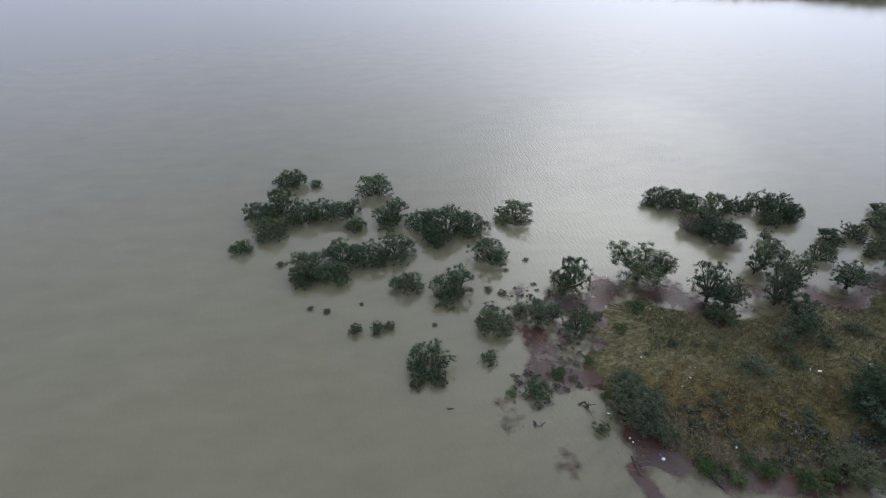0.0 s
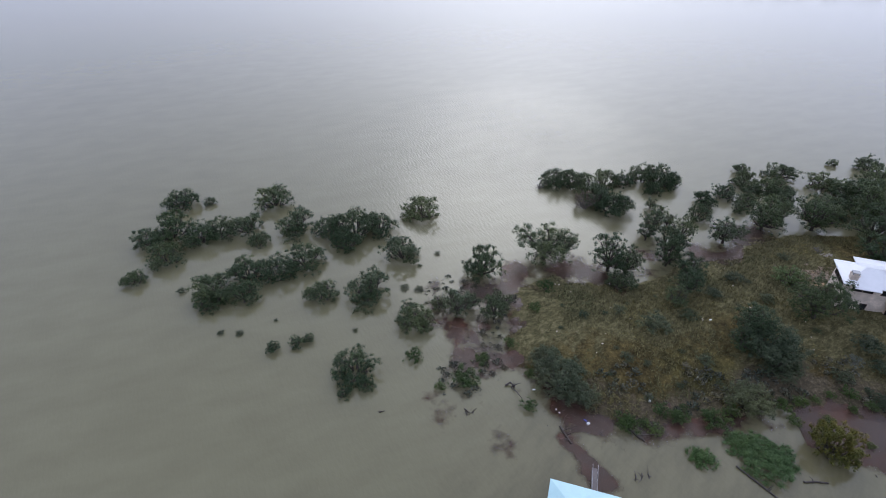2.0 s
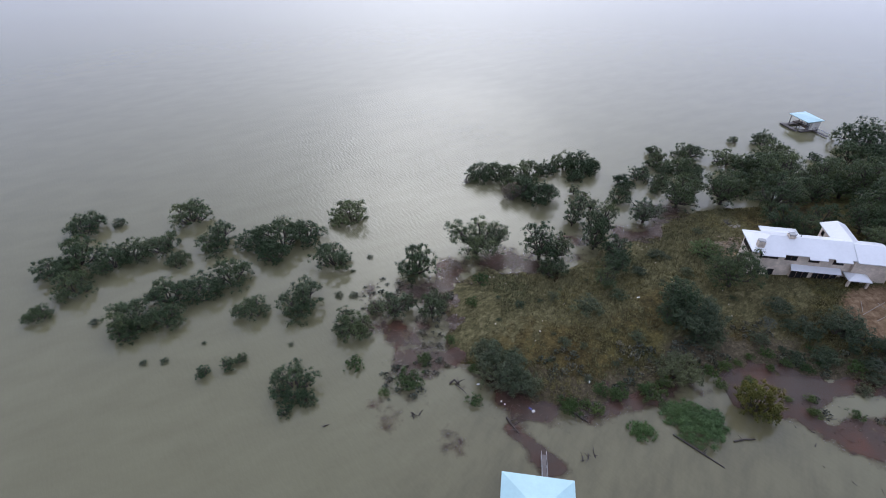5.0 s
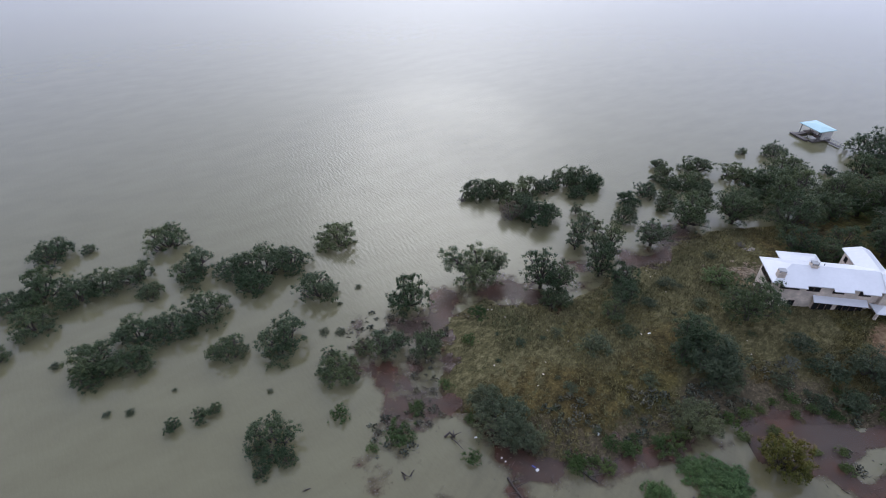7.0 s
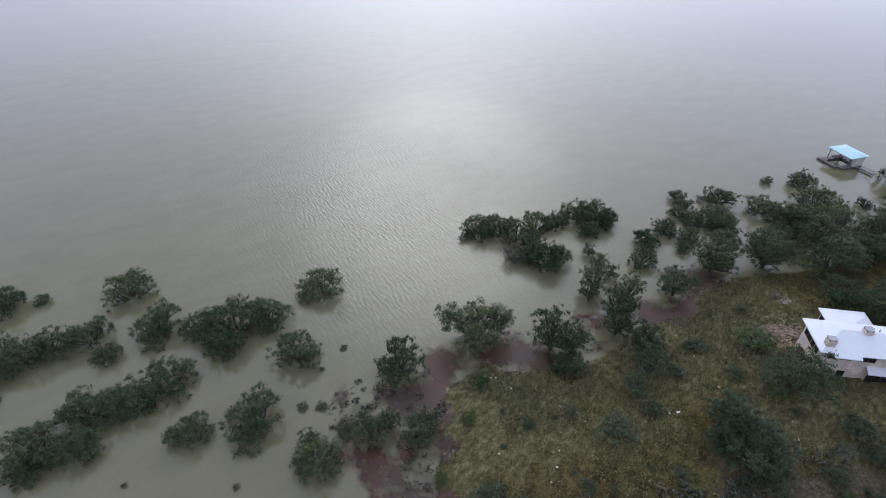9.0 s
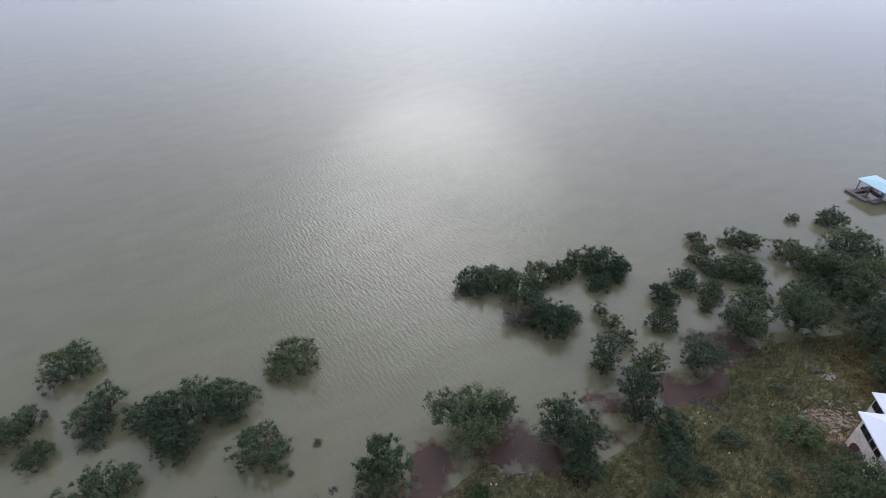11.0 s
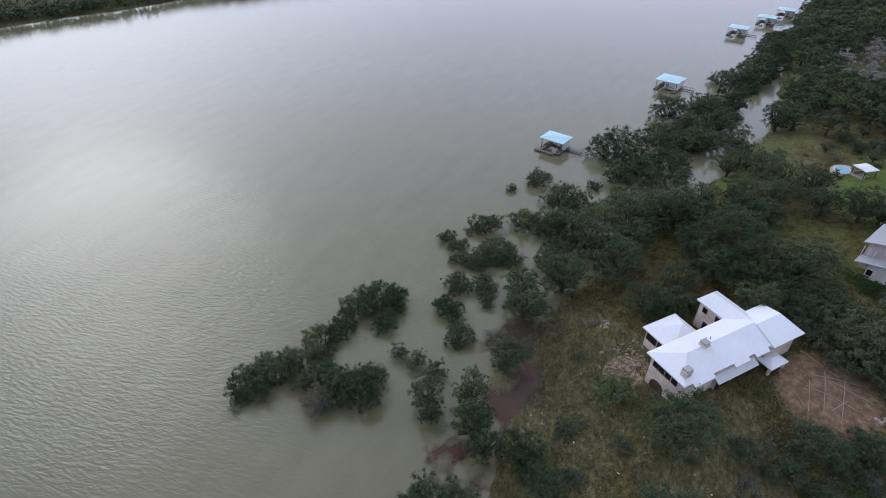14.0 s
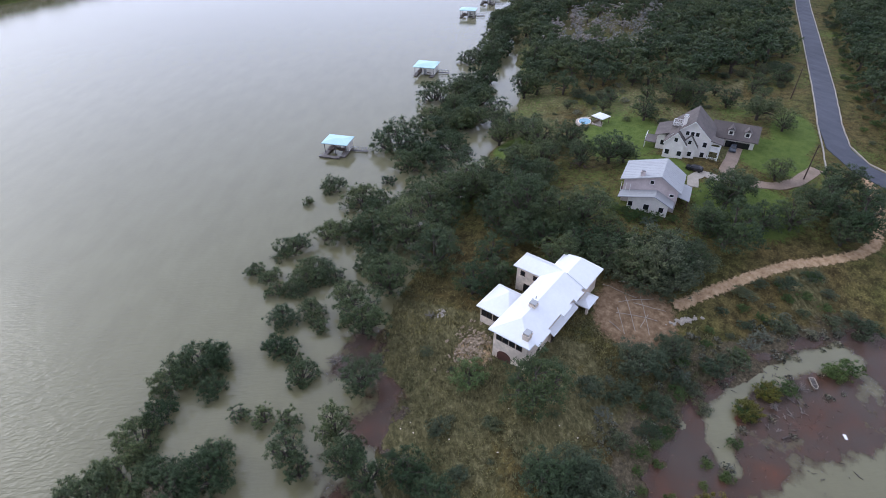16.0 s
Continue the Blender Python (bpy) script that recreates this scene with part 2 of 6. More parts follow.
STUCCO = plain("white_siding", (0.82, 0.785, 0.735), 0.8, big=0.4, small=3, vary=0.12, bump=0.2)
PINKBRICK = plain("pale_pink_stone", (0.56, 0.48, 0.47), 0.85, big=0.5, small=3, vary=0.15, bump=0.3)
SHINGLE = plain("grey_asphalt_shingles", (0.125, 0.105, 0.098), 0.9, big=0.3, small=4, vary=0.3, bump=0.4)
GLASS = plain("dark_window_glass", (0.02, 0.022, 0.025), 0.08, vary=0.1, bump=0)
TRIMWHITE = plain("white_trim_paint", (0.75, 0.75, 0.73), 0.6, vary=0.08, bump=0)
DARKWOOD = plain("dark_brown_wood", (0.07, 0.04, 0.03), 0.7, vary=0.3)
DECKWOOD = plain("weathered_deck_boards", (0.16, 0.14, 0.13), 0.8, small=4, vary=0.3)
REDARCH = plain("dark_red_opening", (0.1, 0.04, 0.03), 0.85, small=4, vary=0.3)
ASPHALT = plain("blue_grey_asphalt", (0.06, 0.065, 0.085), 0.8, big=0.1, small=2.5, vary=0.2, bump=0.3)
CONCRETE = plain("pale_concrete", (0.36, 0.32, 0.27), 0.85, big=0.3, small=2.5, vary=0.2)
TAN = plain("tan_exposed_concrete", (0.27, 0.2, 0.15), 0.85, big=0.3, small=2.5, vary=0.25)
RUBBLE = plain("broken_limestone", (0.38, 0.29, 0.205), 0.9, big=1.6, small=4, vary=0.55)
POOLWATER = plain("blue_pool_water", (0.13, 0.32, 0.44), 0.08, vary=0.1, bump=0.1)
CARBLACK = plain("black_car_paint", (0.012, 0.013, 0.02), 0.18, vary=0.1, bump=0)
CARGREY = plain("grey_blue_car_paint", (0.05, 0.06, 0.075), 0.2, vary=0.1, bump=0)
RUBBER = plain("black_rubber", (0.02, 0.02, 0.02), 0.8, vary=0.1, bump=0)
WHITEPLASTIC = plain("white_plastic", (0.8, 0.8, 0.8), 0.5, vary=0.05, bump=0)
BLUEPLASTIC = plain("blue_plastic", (0.05, 0.08, 0.4), 0.5, vary=0.05, bump=0)


# ---- helpers for building ----
def mesh_of(name, verts, faces, material=None):
    me = bpy.data.meshes.new(name)
    me.from_pydata([tuple(v) for v in verts], [], faces)
    me.update()
    if material:
        me.materials.append(material)
    return me


def part(name, bm, material, parent=None, label=""):
    """Links a bmesh as one mesh object, under parent when there is one."""
    me = bpy.data.meshes.new(name)
    bmesh.ops.recalc_face_normals(bm, faces=bm.faces)
    bm.to_mesh(me)
    bm.free()
    me.materials.append(material)
    ob = new(name, me)
    ob.parent = parent
    return tagged(ob, label) if label else ob


def rooted(name, m, label, category, group="", kind=""):
    e = new(name)
    e.matrix_basis = m
    e.empty_display_size = 0.3
    return tagged(e, label, category, group, kind)


def add_box(bm, x0, x1, y0, y1, z0, z1, bevel=0.0):
    r = bmesh.ops.create_cube(bm, size=1.0)
    for v in r["verts"]:
        v.co = Vector(((x0 + x1) / 2 + v.co.x * (x1 - x0), (y0 + y1) / 2 + v.co.y * (y1 - y0), (z0 + z1) / 2 + v.co.z * (z1 - z0)))
    if bevel:
        es = list({e for v in r["verts"] for e in v.link_edges})
        bmesh.ops.bevel(bm, geom=es, offset=bevel, segments=1, affect="EDGES")


def box(x0, x1, y0, y1, z0, z1, bevel=0.0):
    bm = bmesh.new()
    add_box(bm, x0, x1, y0, y1, z0, z1, bevel)
    return bm


def solid(verts, faces):
    bm = bmesh.new()
    vs = [bm.verts.new(v) for v in verts]
    for f in faces:
        bm.faces.new([vs[i] for i in f])
    return bm


def prism(outline, z0, z1):
    """An upright prism over an outline of (x, y)."""
    k = len(outline)
    verts = [(x, y, z0) for x, y in outline] + [(x, y, z1) for x, y in outline]
    faces = [tuple(range(k))[::-1], tuple(range(k, 2 * k))] + [(i, (i + 1) % k, k + (i + 1) % k, k + i) for i in range(k)]
    return solid(verts, faces)


def add_tube(verts, faces, pts, radii, sides=6):
    """Appends a tapered tube along pts."""
    base = len(verts)
    for i, (p, r) in enumerate(zip(pts, radii)):
        p = Vector(p)
        a, c = Vector(pts[max(0, i - 1)]), Vector(pts[min(len(pts) - 1, i + 1)])
        d = (c - a).normalized()
        s = d.orthogonal().normalized()
        t = d.cross(s)
        for k in range(sides):
            w = 2 * math.pi * k / sides
            verts.append(tuple(p + s * (math.cos(w) * r) + t * (math.sin(w) * r)))
    for i in range(len(pts) - 1):
        for k in range(sides):
            a, b2 = base + i * sides + k, base + i * sides + (k + 1) % sides
            faces.append((a, b2, b2 + sides, a + sides))
    faces.append(tuple(base + k for k in range(sides))[::-1])
    faces.append(tuple(base + (len(pts) - 1) * sides + k for k in range(sides)))


# ---- lie of the land ----
NORTH_SHORE = [(7, 76), (5.2, 81), (8.6, 87.6), (14.8, 91.0), (22, 90.6), (29, 90.0), (36, 93.4), (42, 98), (48, 101), (56, 105), (66, 112), (79, 115), (90, 116.5), (104, 120), (120, 121), (136, 120), (143, 122), (156, 123), (172, 126), (190, 129), (206, 133), (232, 146), (262, 158), (300, 172), (420, 215), (900, 330), (3200, 400)]
SOUTH_SHORE = [(3200, -3200), (900, -900), (300, -300), (180, -120), (135, -40), (112, 10), (104, 30), (101, 37), (95, 44.5), (88, 51.7), (78.6, 57.4), (70.8, 60.9), (61, 63.2), (51, 63), (41, 58.5), (34, 57.5), (27, 54.5), (21, 55.5), (15.6, 59), (11.9, 64.7), (7.6, 67), (5.9, 70.4)]
OUTLINE = np.array(NORTH_SHORE + SOUTH_SHORE, float)


def wave(x, y, s, seed=0.0):
    """Smooth made-up unevenness between about -1 and 1."""
    return (np.sin(x * s + 1.7 * np.sin(y * s * 0.8 + seed) + seed) + np.sin(y * s * 1.3 + 1.3 * np.sin(x * s * 0.9 - seed)) + 0.6 * np.sin((x + y) * s * 2.3 + seed * 2) + 0.4 * np.sin((x - 1.3 * y) * s * 4.1 + seed)) / 3


LATTICE = np.random.default_rng(99).uniform(-1, 1, (64, 64))


def patchy(x, y, size, octaves=4, shift=0):
    """Fractal value noise, about -1 to 1, with lumps of that size in metres."""
    out, amp, total = 0.0, 1.0, 0.0
    for o in range(octaves):
        u, v = x / size + 17.3 * (o + shift), y / size + 9.1 * (o + 2 * shift)
        i, j = np.floor(u).astype(int), np.floor(v).astype(int)
        fu, fv = u - i, v - j
        fu, fv = fu * fu * (3 - 2 * fu), fv * fv * (3 - 2 * fv)
        a, b = LATTICE[i % 64, j % 64], LATTICE[(i + 1) % 64, j % 64]
        c, d = LATTICE[i % 64, (j + 1) % 64], LATTICE[(i + 1) % 64, (j + 1) % 64]
        out = out + amp * ((a * (1 - fu) + b * fu) * (1 - fv) + (c * (1 - fu) + d * fu) * fv)
        total, amp, size = total + amp, amp * 0.6, size / 2.1
    return out / total * 1.6


def bank_line(x):
    """Where the opposite shore runs, with a bay in it."""
    return 447 + 26 * np.exp(-(((x + 90) / 28) ** 2)) + 10 * np.clip((x - 60) / 60, 0, 1)


def inland(x, y):
    """Metres from the waterline, positive on land."""
    x, y = np.atleast_1d(np.asarray(x, float)), np.atleast_1d(np.asarray(y, float))
    best, inside = np.full(x.shape, 1e9), np.zeros(x.shape, bool)
    for (x1, y1), (x2, y2) in zip(OUTLINE, np.roll(OUTLINE, -1, 0)):
        dx, dy = x2 - x1, y2 - y1
        t = np.clip(((x - x1) * dx + (y - y1) * dy) / (dx * dx + dy * dy), 0, 1)
        best = np.minimum(best, np.hypot(x1 + t * dx - x, y1 + t * dy - y))
        if dy:
            inside ^= ((y1 > y) != (y2 > y)) & (x < dx * (y - y1) / dy + x1)
    d = np.where(inside, best, -best) + 2.2 * patchy(x, y, 7.0)
    return np.maximum(d, y - bank_line(x) - 5 * wave(x, y, 0.03) - 2 * wave(x, y, 0.2, 1))


def height(x, y):
    x, y = np.atleast_1d(np.asarray(x, float)), np.atleast_1d(np.asarray(y, float))
    d = inland(x, y)
    s = np.clip((np.asarray(x, float) - 90) / 50, 0, 1)
    up = 11 * (1 - np.exp(-np.maximum(d, 0) / 65)) + 1.8 * s * s * (3 - 2 * s) * np.clip(d / 15, 0, 1) + 1.3 * np.exp(-(((x - 86) / 16) ** 2) - ((y - 75) / 12) ** 2) * np.clip(d / 8, 0, 1) + 0.12 * wave(x, y, 0.9, 3) * np.clip(d / 6, 0, 1)
    hills = np.clip((np.asarray(y, float) - 443) * 0.06, 0, 40)
    return np.where(d > 0, up + hills, np.maximum(-3.0, 0.13 * d))


def ground_at(x, y):
    return float(height(x, y)[0])


def near_line(x, y, pts):
    best = np.full(np.shape(x), 1e9)
    for (x1, y1), (x2, y2) in zip(pts, pts[1:]):
        dx, dy = x2 - x1, y2 - y1
        t = np.clip(((x - x1) * dx + (y - y1) * dy) / (dx * dx + dy * dy), 0, 1)
        best = np.minimum(best, np.hypot(x1 + t * dx - x, y1 + t * dy - y))
    return best


TRACK = [(88, 70.4), (96.2, 64.5), (103.5, 59), (112, 51.3), (118, 45.2), (122.5, 38), (126.7, 32.8), (131, 29.6), (142, 27), (158, 29)]


def build_terrain():
    fine_x, fine_y = np.arange(-20, 180, 1.0), np.arange(-10, 160, 1.0)
    xs = np.concatenate([[-3200, -1500, -700, -350, -200, -140, -100, -70, -45, -30], fine_x, np.arange(180, 420, 4), [440, 480, 560, 700, 900, 1400, 3200]])
    ys = np.concatenate([[-3200, -1500, -700, -350, -200, -120, -80, -50, -30, -18], fine_y, np.arange(160, 240, 5), np.arange(250, 430, 30), np.arange(432, 480, 4), [490, 520, 560, 640, 800, 1200, 2000, 3200]])
    gx, gy = np.meshgrid(xs, ys)
    gz = height(gx.ravel(), gy.ravel())
    verts = np.stack([gx.ravel(), gy.ravel(), gz], 1)
    nx, ny = len(xs), len(ys)
    i = np.arange((ny - 1) * nx).reshape(ny - 1, nx)[:, :-1].ravel()
    faces = np.stack([i, i + 1, i + nx + 1, i + nx], 1)
    me = mesh_of("ground", verts.tolist(), faces.tolist(), GROUND)
    x, y = gx.ravel(), gy.ravel()
    lawn = np.clip((x - 88) / 20, 0, 1) * np.where((x < 128) & (y < 62), 0.14, 0.3 + 0.13 * patchy(x, y, 16.0, 3, 31)) + 0.22 * np.exp(-(((x - 62) / 14) ** 2) - ((y - 98) / 9) ** 2)
    for cx, cy, rx, ry in ((133, 55, 11, 12), (160, 50, 10, 9), (160, 88, 16, 11), (142, 76, 8, 8), (148, 117, 8, 5), (176, 45, 14, 6)):
        lawn = np.maximum(lawn, np.clip(1.6 - 1.2 * np.hypot((x - cx) / rx, (y - cy) / ry), 0, 0.75))
    dirt = np.clip(1.1 - near_line(x, y, TRACK[1:]) / 1.6, 0, 0.8)
    apron = np.clip(1.5 - np.hypot((x - 89) / 9, (y - 71.5) / 7.5) * 1.1, 0, 0.8)
    dirt = np.maximum(dirt, np.clip(1.3 - np.hypot((x - 69) / 4, (y - 95) / 3.5) * 1.0, 0, 0.6))
    drift = patchy(x, y, 9.0, 4, 12)
    straw = np.clip(0.2 + near_line(x, y, [(12, 58), (24, 64), (40, 69), (56, 74), (72, 76)]) / 26 + 0.6 * drift, 0, 0.62) * (x < 78) * (y > 66)
    straw = np.maximum(straw, np.clip(0.75 - np.hypot((x - 112) / 20, (y - 42) / 10), 0, 0.5))
    straw = np.maximum(straw, np.clip(0.5 + 0.5 * drift, 0, 0.55) * (x > 150) * (y > 58))
    scrub = np.clip(0.85 - near_line(x, y, [(17, 58.5), (27, 56), (41, 60), (56, 65), (70, 63), (84, 57), (95, 47), (103, 34)]) / 11 + 0.3 * drift, 0, 0.7)
    for key, val in (("straw", straw), ("scrub", scrub), ("lawn", lawn), ("apron", apron), ("dirt", dirt)):
        me.attributes.new(key, "FLOAT", "POINT").data.foreach_set("value", val.astype(np.float32))
    me.polygons.foreach_set("use_smooth", np.ones(len(me.polygons), bool))
    return tagged(new("ground", me), "sloping peninsula of dry yellow grass and earth", "ground", kind="structure")


ground = build_terrain()
water = tagged(new("water", mesh_of("water", [(-3200, -3200, 0), (3200, -3200, 0), (3200, 3200, 0), (-3200, 3200, 0)], [(0, 1, 2, 3)], WATER)), "murky grey-green flood water with fine ripples", "lake", kind="structure")


# ---- trees and bushes ----
def leaves_mesh(name, centres, radii, per, size, material, rng, flat=0.75, up=0.65):
    """Clumps of small leaf faces round the centres."""
    k = len(centres)
    c = np.repeat(np.asarray(centres, float), per, 0)
    r = np.repeat(np.asarray(radii, float), per)[:, None]
    d = rng.normal(size=(k * per, 3))
    d /= np.linalg.norm(d, axis=1)[:, None]
    d[:, 2] = np.where(d[:, 2] < -0.5, -d[:, 2], d[:, 2])
    p = c + d * r * rng.uniform(0.15, 1.25, (k * per, 1)) * np.array([1, 1, flat])
    nrm = d + rng.normal(scale=0.32, size=d.shape) + np.array([0, 0, up])
    nrm /= np.linalg.norm(nrm, axis=1)[:, None]
    a = np.cross(nrm, rng.normal(size=d.shape))
    a /= np.linalg.norm(a, axis=1)[:, None]
    b = np.cross(nrm, a)
    s = rng.uniform(0.6, 1.25, (k * per, 1)) * size
    tri = np.stack([p - a * s - b * s * 0.55, p + a * s, p - a * s * 0.4 + b * s * 0.75], 1).reshape(-1, 3)
    n = k * per
    me = bpy.data.meshes.new(name)
    me.vertices.add(3 * n)
    me.vertices.foreach_set("co", tri.ravel().astype(np.float32))
    me.loops.add(3 * n)
    me.loops.foreach_set("vertex_index", np.arange(3 * n, dtype=np.int32))
    me.polygons.add(n)
    me.polygons.foreach_set("loop_start", np.arange(0, 3 * n, 3, dtype=np.int32))
    me.update(calc_edges=True)
    me.materials.append(material)
    return me


def crown_points(rng, n, radius, tall, middle, low, lobes=9, lobe=0.38, reach=0.64):
    """Clump centres gathered in the rounded masses that the limbs of a tree carry; also the middles of those masses."""
    mids, turn = [(rng.normal(0, 0.08) * radius, rng.normal(0, 0.08) * radius, middle + 0.5 * tall)], rng.uniform(0, 6.28)
    for i in range(lobes):
        az, el = turn + 2.4 * i + rng.normal(0, 0.25), math.asin(rng.uniform(low, 0.75))
        f = reach * rng.uniform(0.82, 1.12)
        mids.append((math.cos(az) * math.cos(el) * radius * f, math.sin(az) * math.cos(el) * radius * f, middle + math.sin(el) * tall * f))
    size = rng.uniform(0.78, 1.18, len(mids)) * lobe * radius
    out = []
    for i in range(n):
        k = int(rng.integers(len(mids)))
        d = rng.normal(size=3)
        d[2] = d[2] if d[2] > -0.4 else -d[2]
        d *= size[k] * rng.uniform(0.25, 1.0) ** 0.45 / np.linalg.norm(d)
        out.append((mids[k][0] + d[0], mids[k][1] + d[1], mids[k][2] + d[2] * 0.72 * tall / radius * 1.2))
    return out, mids


def build_tree(kind, seed, radius, material, clumps, per, leaf, bark=BARK):
    """Parts of one tree, rooted where its trunk meets the ground."""
    rng = np.random.default_rng(seed)
    middle, tall, low, lobes, lobe, reach = {"oak": (0.86 * radius, 0.98 * radius, -0.97, 17, 0.42, 0.62), "dome": (0.3 * radius, 0.82 * radius, -0.42, 13, 0.45, 0.6), "round": (0.34 * radius, 0.88 * radius, -0.3, 22, 0.42, 0.58), "bush": (0.36 * radius, 0.62 * radius, -0.4, 8, 0.5, 0.52), "far": (0.8 * radius, 0.92 * radius, -0.8, 12, 0.5, 0.54)}[kind]
    pts, mids = crown_points(rng, clumps, radius, tall, middle, low, lobes, lobe, reach)
    spread = 0.95 * radius / np.percentile([math.hypot(p[0], p[1]) for p in pts], 95)
    pts = [(p[0] * spread, p[1] * spread, p[2]) for p in pts]
    rad = rng.uniform(0.08, 0.16, clumps) * radius * (1.3 if kind in ("bush", "far") else 1.0)
    root = rooted(kind, Matrix(), "", "")
    verts, faces = [], []
    th = 0.075 * radius if kind != "bush" else 0.03 * radius
    lean = rng.uniform(-0.12, 0.12, 2) * radius
    fork = (lean[0], lean[1], {"oak": 0.34, "far": 0.42, "dome": -0.15, "round": -0.1, "bush": 0.06}[kind] * radius)
    add_tube(verts, faces, [(0, 0, -1.3 * radius - 2), (0, 0, -0.25 * radius), fork], [th * 1.35, th * 1.3, th], 7)
    for k, (a, b, c) in enumerate(mids if kind != "far" else mids[:4]):
        p = Vector((a * spread, b * spread, c))
        mid = Vector(fork).lerp(p, 0.5) + Vector((rng.normal(0, 0.06), rng.normal(0, 0.06), -0.02)) * radius
        add_tube(verts, faces, [fork, tuple(mid), tuple(p)], [th * 0.66, th * 0.42, th * 0.2], 5)
        if kind in ("oak", "dome"):
            near = sorted(pts, key=lambda q: (Vector(q) - p).length)
            for q in near[2::4][:4]:
                q = Vector(q)
                add_tube(verts, faces, [tuple(p.lerp(mid, 0.25)), tuple(p.lerp(q, 0.6)), tuple(q)], [th * 0.22, th * 0.14, th * 0.05], 4)
    trunk = new("trunk", mesh_of("trunk", verts, faces, bark))
    trunk.parent = root
    crown = new("crown", leaves_mesh("crown", pts, rad, per, leaf, material, rng))
    crown.parent = root
    return root


# one of each build; every tree after that is a copy of one of them
OAKS = [build_tree("oak", 10 + i, 4.0, OAK, 205, 36, 0.126) for i in range(7)]
DOMES = [build_tree("dome", 110 + i, 4.0, OAK, 205, 36, 0.126) for i in range(7)]
SMALLDOMES = [build_tree("dome", 120 + i, 2.2, OAK, 100, 32, 0.105) for i in range(3)]
SMALLOAKS = [build_tree("oak", 30 + i, 2.2, OAK, 100, 32, 0.105) for i in range(4)]
BIGOAKS = [build_tree("oak", 40 + i, 6.2, OAK, 290, 38, 0.165) for i in range(3)]
BUSHES = [build_tree("bush", 50 + i, 2.0, JUNIPER, 80, 28, 0.095) for i in range(4)]
GREENS = [build_tree("bush", 60 + i, 2.0, GREENBUSH, 80, 28, 0.095) for i in range(3)]
OLIVES = [build_tree("round", 70 + i, 2.2, OLIVE, 190, 34, 0.085) for i in range(2)]
WILLOWS = [build_tree("bush", 65 + i, 3.0, REED, 150, 50, 0.1) for i in range(2)]
PALES = [build_tree("bush", 75 + i, 2.0, PALEBUSH, 40, 40, 0.11, DEADWOOD) for i in range(2)]
JUNIPERS = [build_tree("round", 80 + i, 5.0, JUNIPER, 260, 40, 0.134) for i in range(3)]
FARS = [build_tree("far", 90 + i, 5.0, FARLEAF, 66, 28, 0.33) for i in range(4)]
GREYFAR = [build_tree("far", 96 + i, 4.0, GREYTWIG, 30, 34, 0.24, DEADWOOD) for i in range(2)]
LIGHTS = [build_tree("round", 140, 3.0, LIGHTLEAF, 150, 34, 0.1)]
BROWNS = [build_tree("dome", 130, 3.2, BROWNTWIG, 120, 26, 0.1, DEADWOOD)]
tree_rng = random.Random(5)


def plant(pool, x, y, across, name, label, category, group="", sink=None, squash=1.0):
    """Puts a tree of that crown width at a place; sink: how far its foot lies under water, in crown radii."""
    src = pool[tree_rng.randrange(len(pool))]
    size = {id(p): r for ps, r in ((OAKS, 4.0), (DOMES, 4.0), (SMALLDOMES, 2.2), (SMALLOAKS, 2.2), (BIGOAKS, 6.2), (BUSHES, 2.0), (GREENS, 2.0), (OLIVES, 2.2), (WILLOWS, 3.0), (PALES, 2.0), (JUNIPERS, 5.0), (FARS, 5.0), (GREYFAR, 4.0), (BROWNS, 3.2), (LIGHTS, 3.0)) for p in ps}[id(src)]
    s = across / 2 / size
    z = max(-sink * across / 2, ground_at(x, y) - 0.1) if sink is not None else ground_at(x, y) - 0.05
    m = pose(x, y, z, 0, 0, tree_rng.uniform(0, 360)) @ Matrix.Diagonal((s, s, s * squash, 1))
    ob = copy_thing(src, m)
    ob.name = name
    return tagged(ob, label, category, group)


def oak_pool(w):
    return SMALLOAKS if w < 5.2 else OAKS if w < 10.5 else BIGOAKS


def drown(x, y, w):
    """A flooded oak: out in deep water only the dome of its crown shows, near the shore the whole tree."""
    if ground_at(x, y) < -1.0 or w < 3:
        plant(SMALLDOMES if w < 5.2 else DOMES, x, y, w, "oak_tree", FLOODED, "tree", "flooded oaks", sink=0.04, squash=1.08)
    else:
        plant(oak_pool(w), x, y, w, "oak_tree", "dark green live oak standing in shallow flood water", "tree", "flooded oaks", sink=0.48, squash=1.1)


FLOODED = "dark green live oak standing crown-deep in flood water"

FLOOD_WEST = [(-78.4, 109.8, 8.6), (-71.3, 111.7, 3.3), (-54.6, 113.3, 8.9), (-76.9, 93.4, 7.3), (-72.8, 96.6, 10.1), (-69.4, 87.5, 7.9), (-65.8, 95.5, 8.2), (-61.7, 98.6, 7.3), (-56.7, 101.0, 7.6), (-51.9, 96.4, 5.2), (-45.3, 103.2, 9.3), (-36.4, 102.3, 8.0), (-30.8, 102.8, 10.2), (-25.5, 105.1, 8.5), (-31.4, 97.2, 7.3), (-16.5, 112.6, 9.0), (-72.4, 79.6, 4.9)]
for x, y, w in FLOOD_WEST:
    drown(x, y, 1.08 * w)

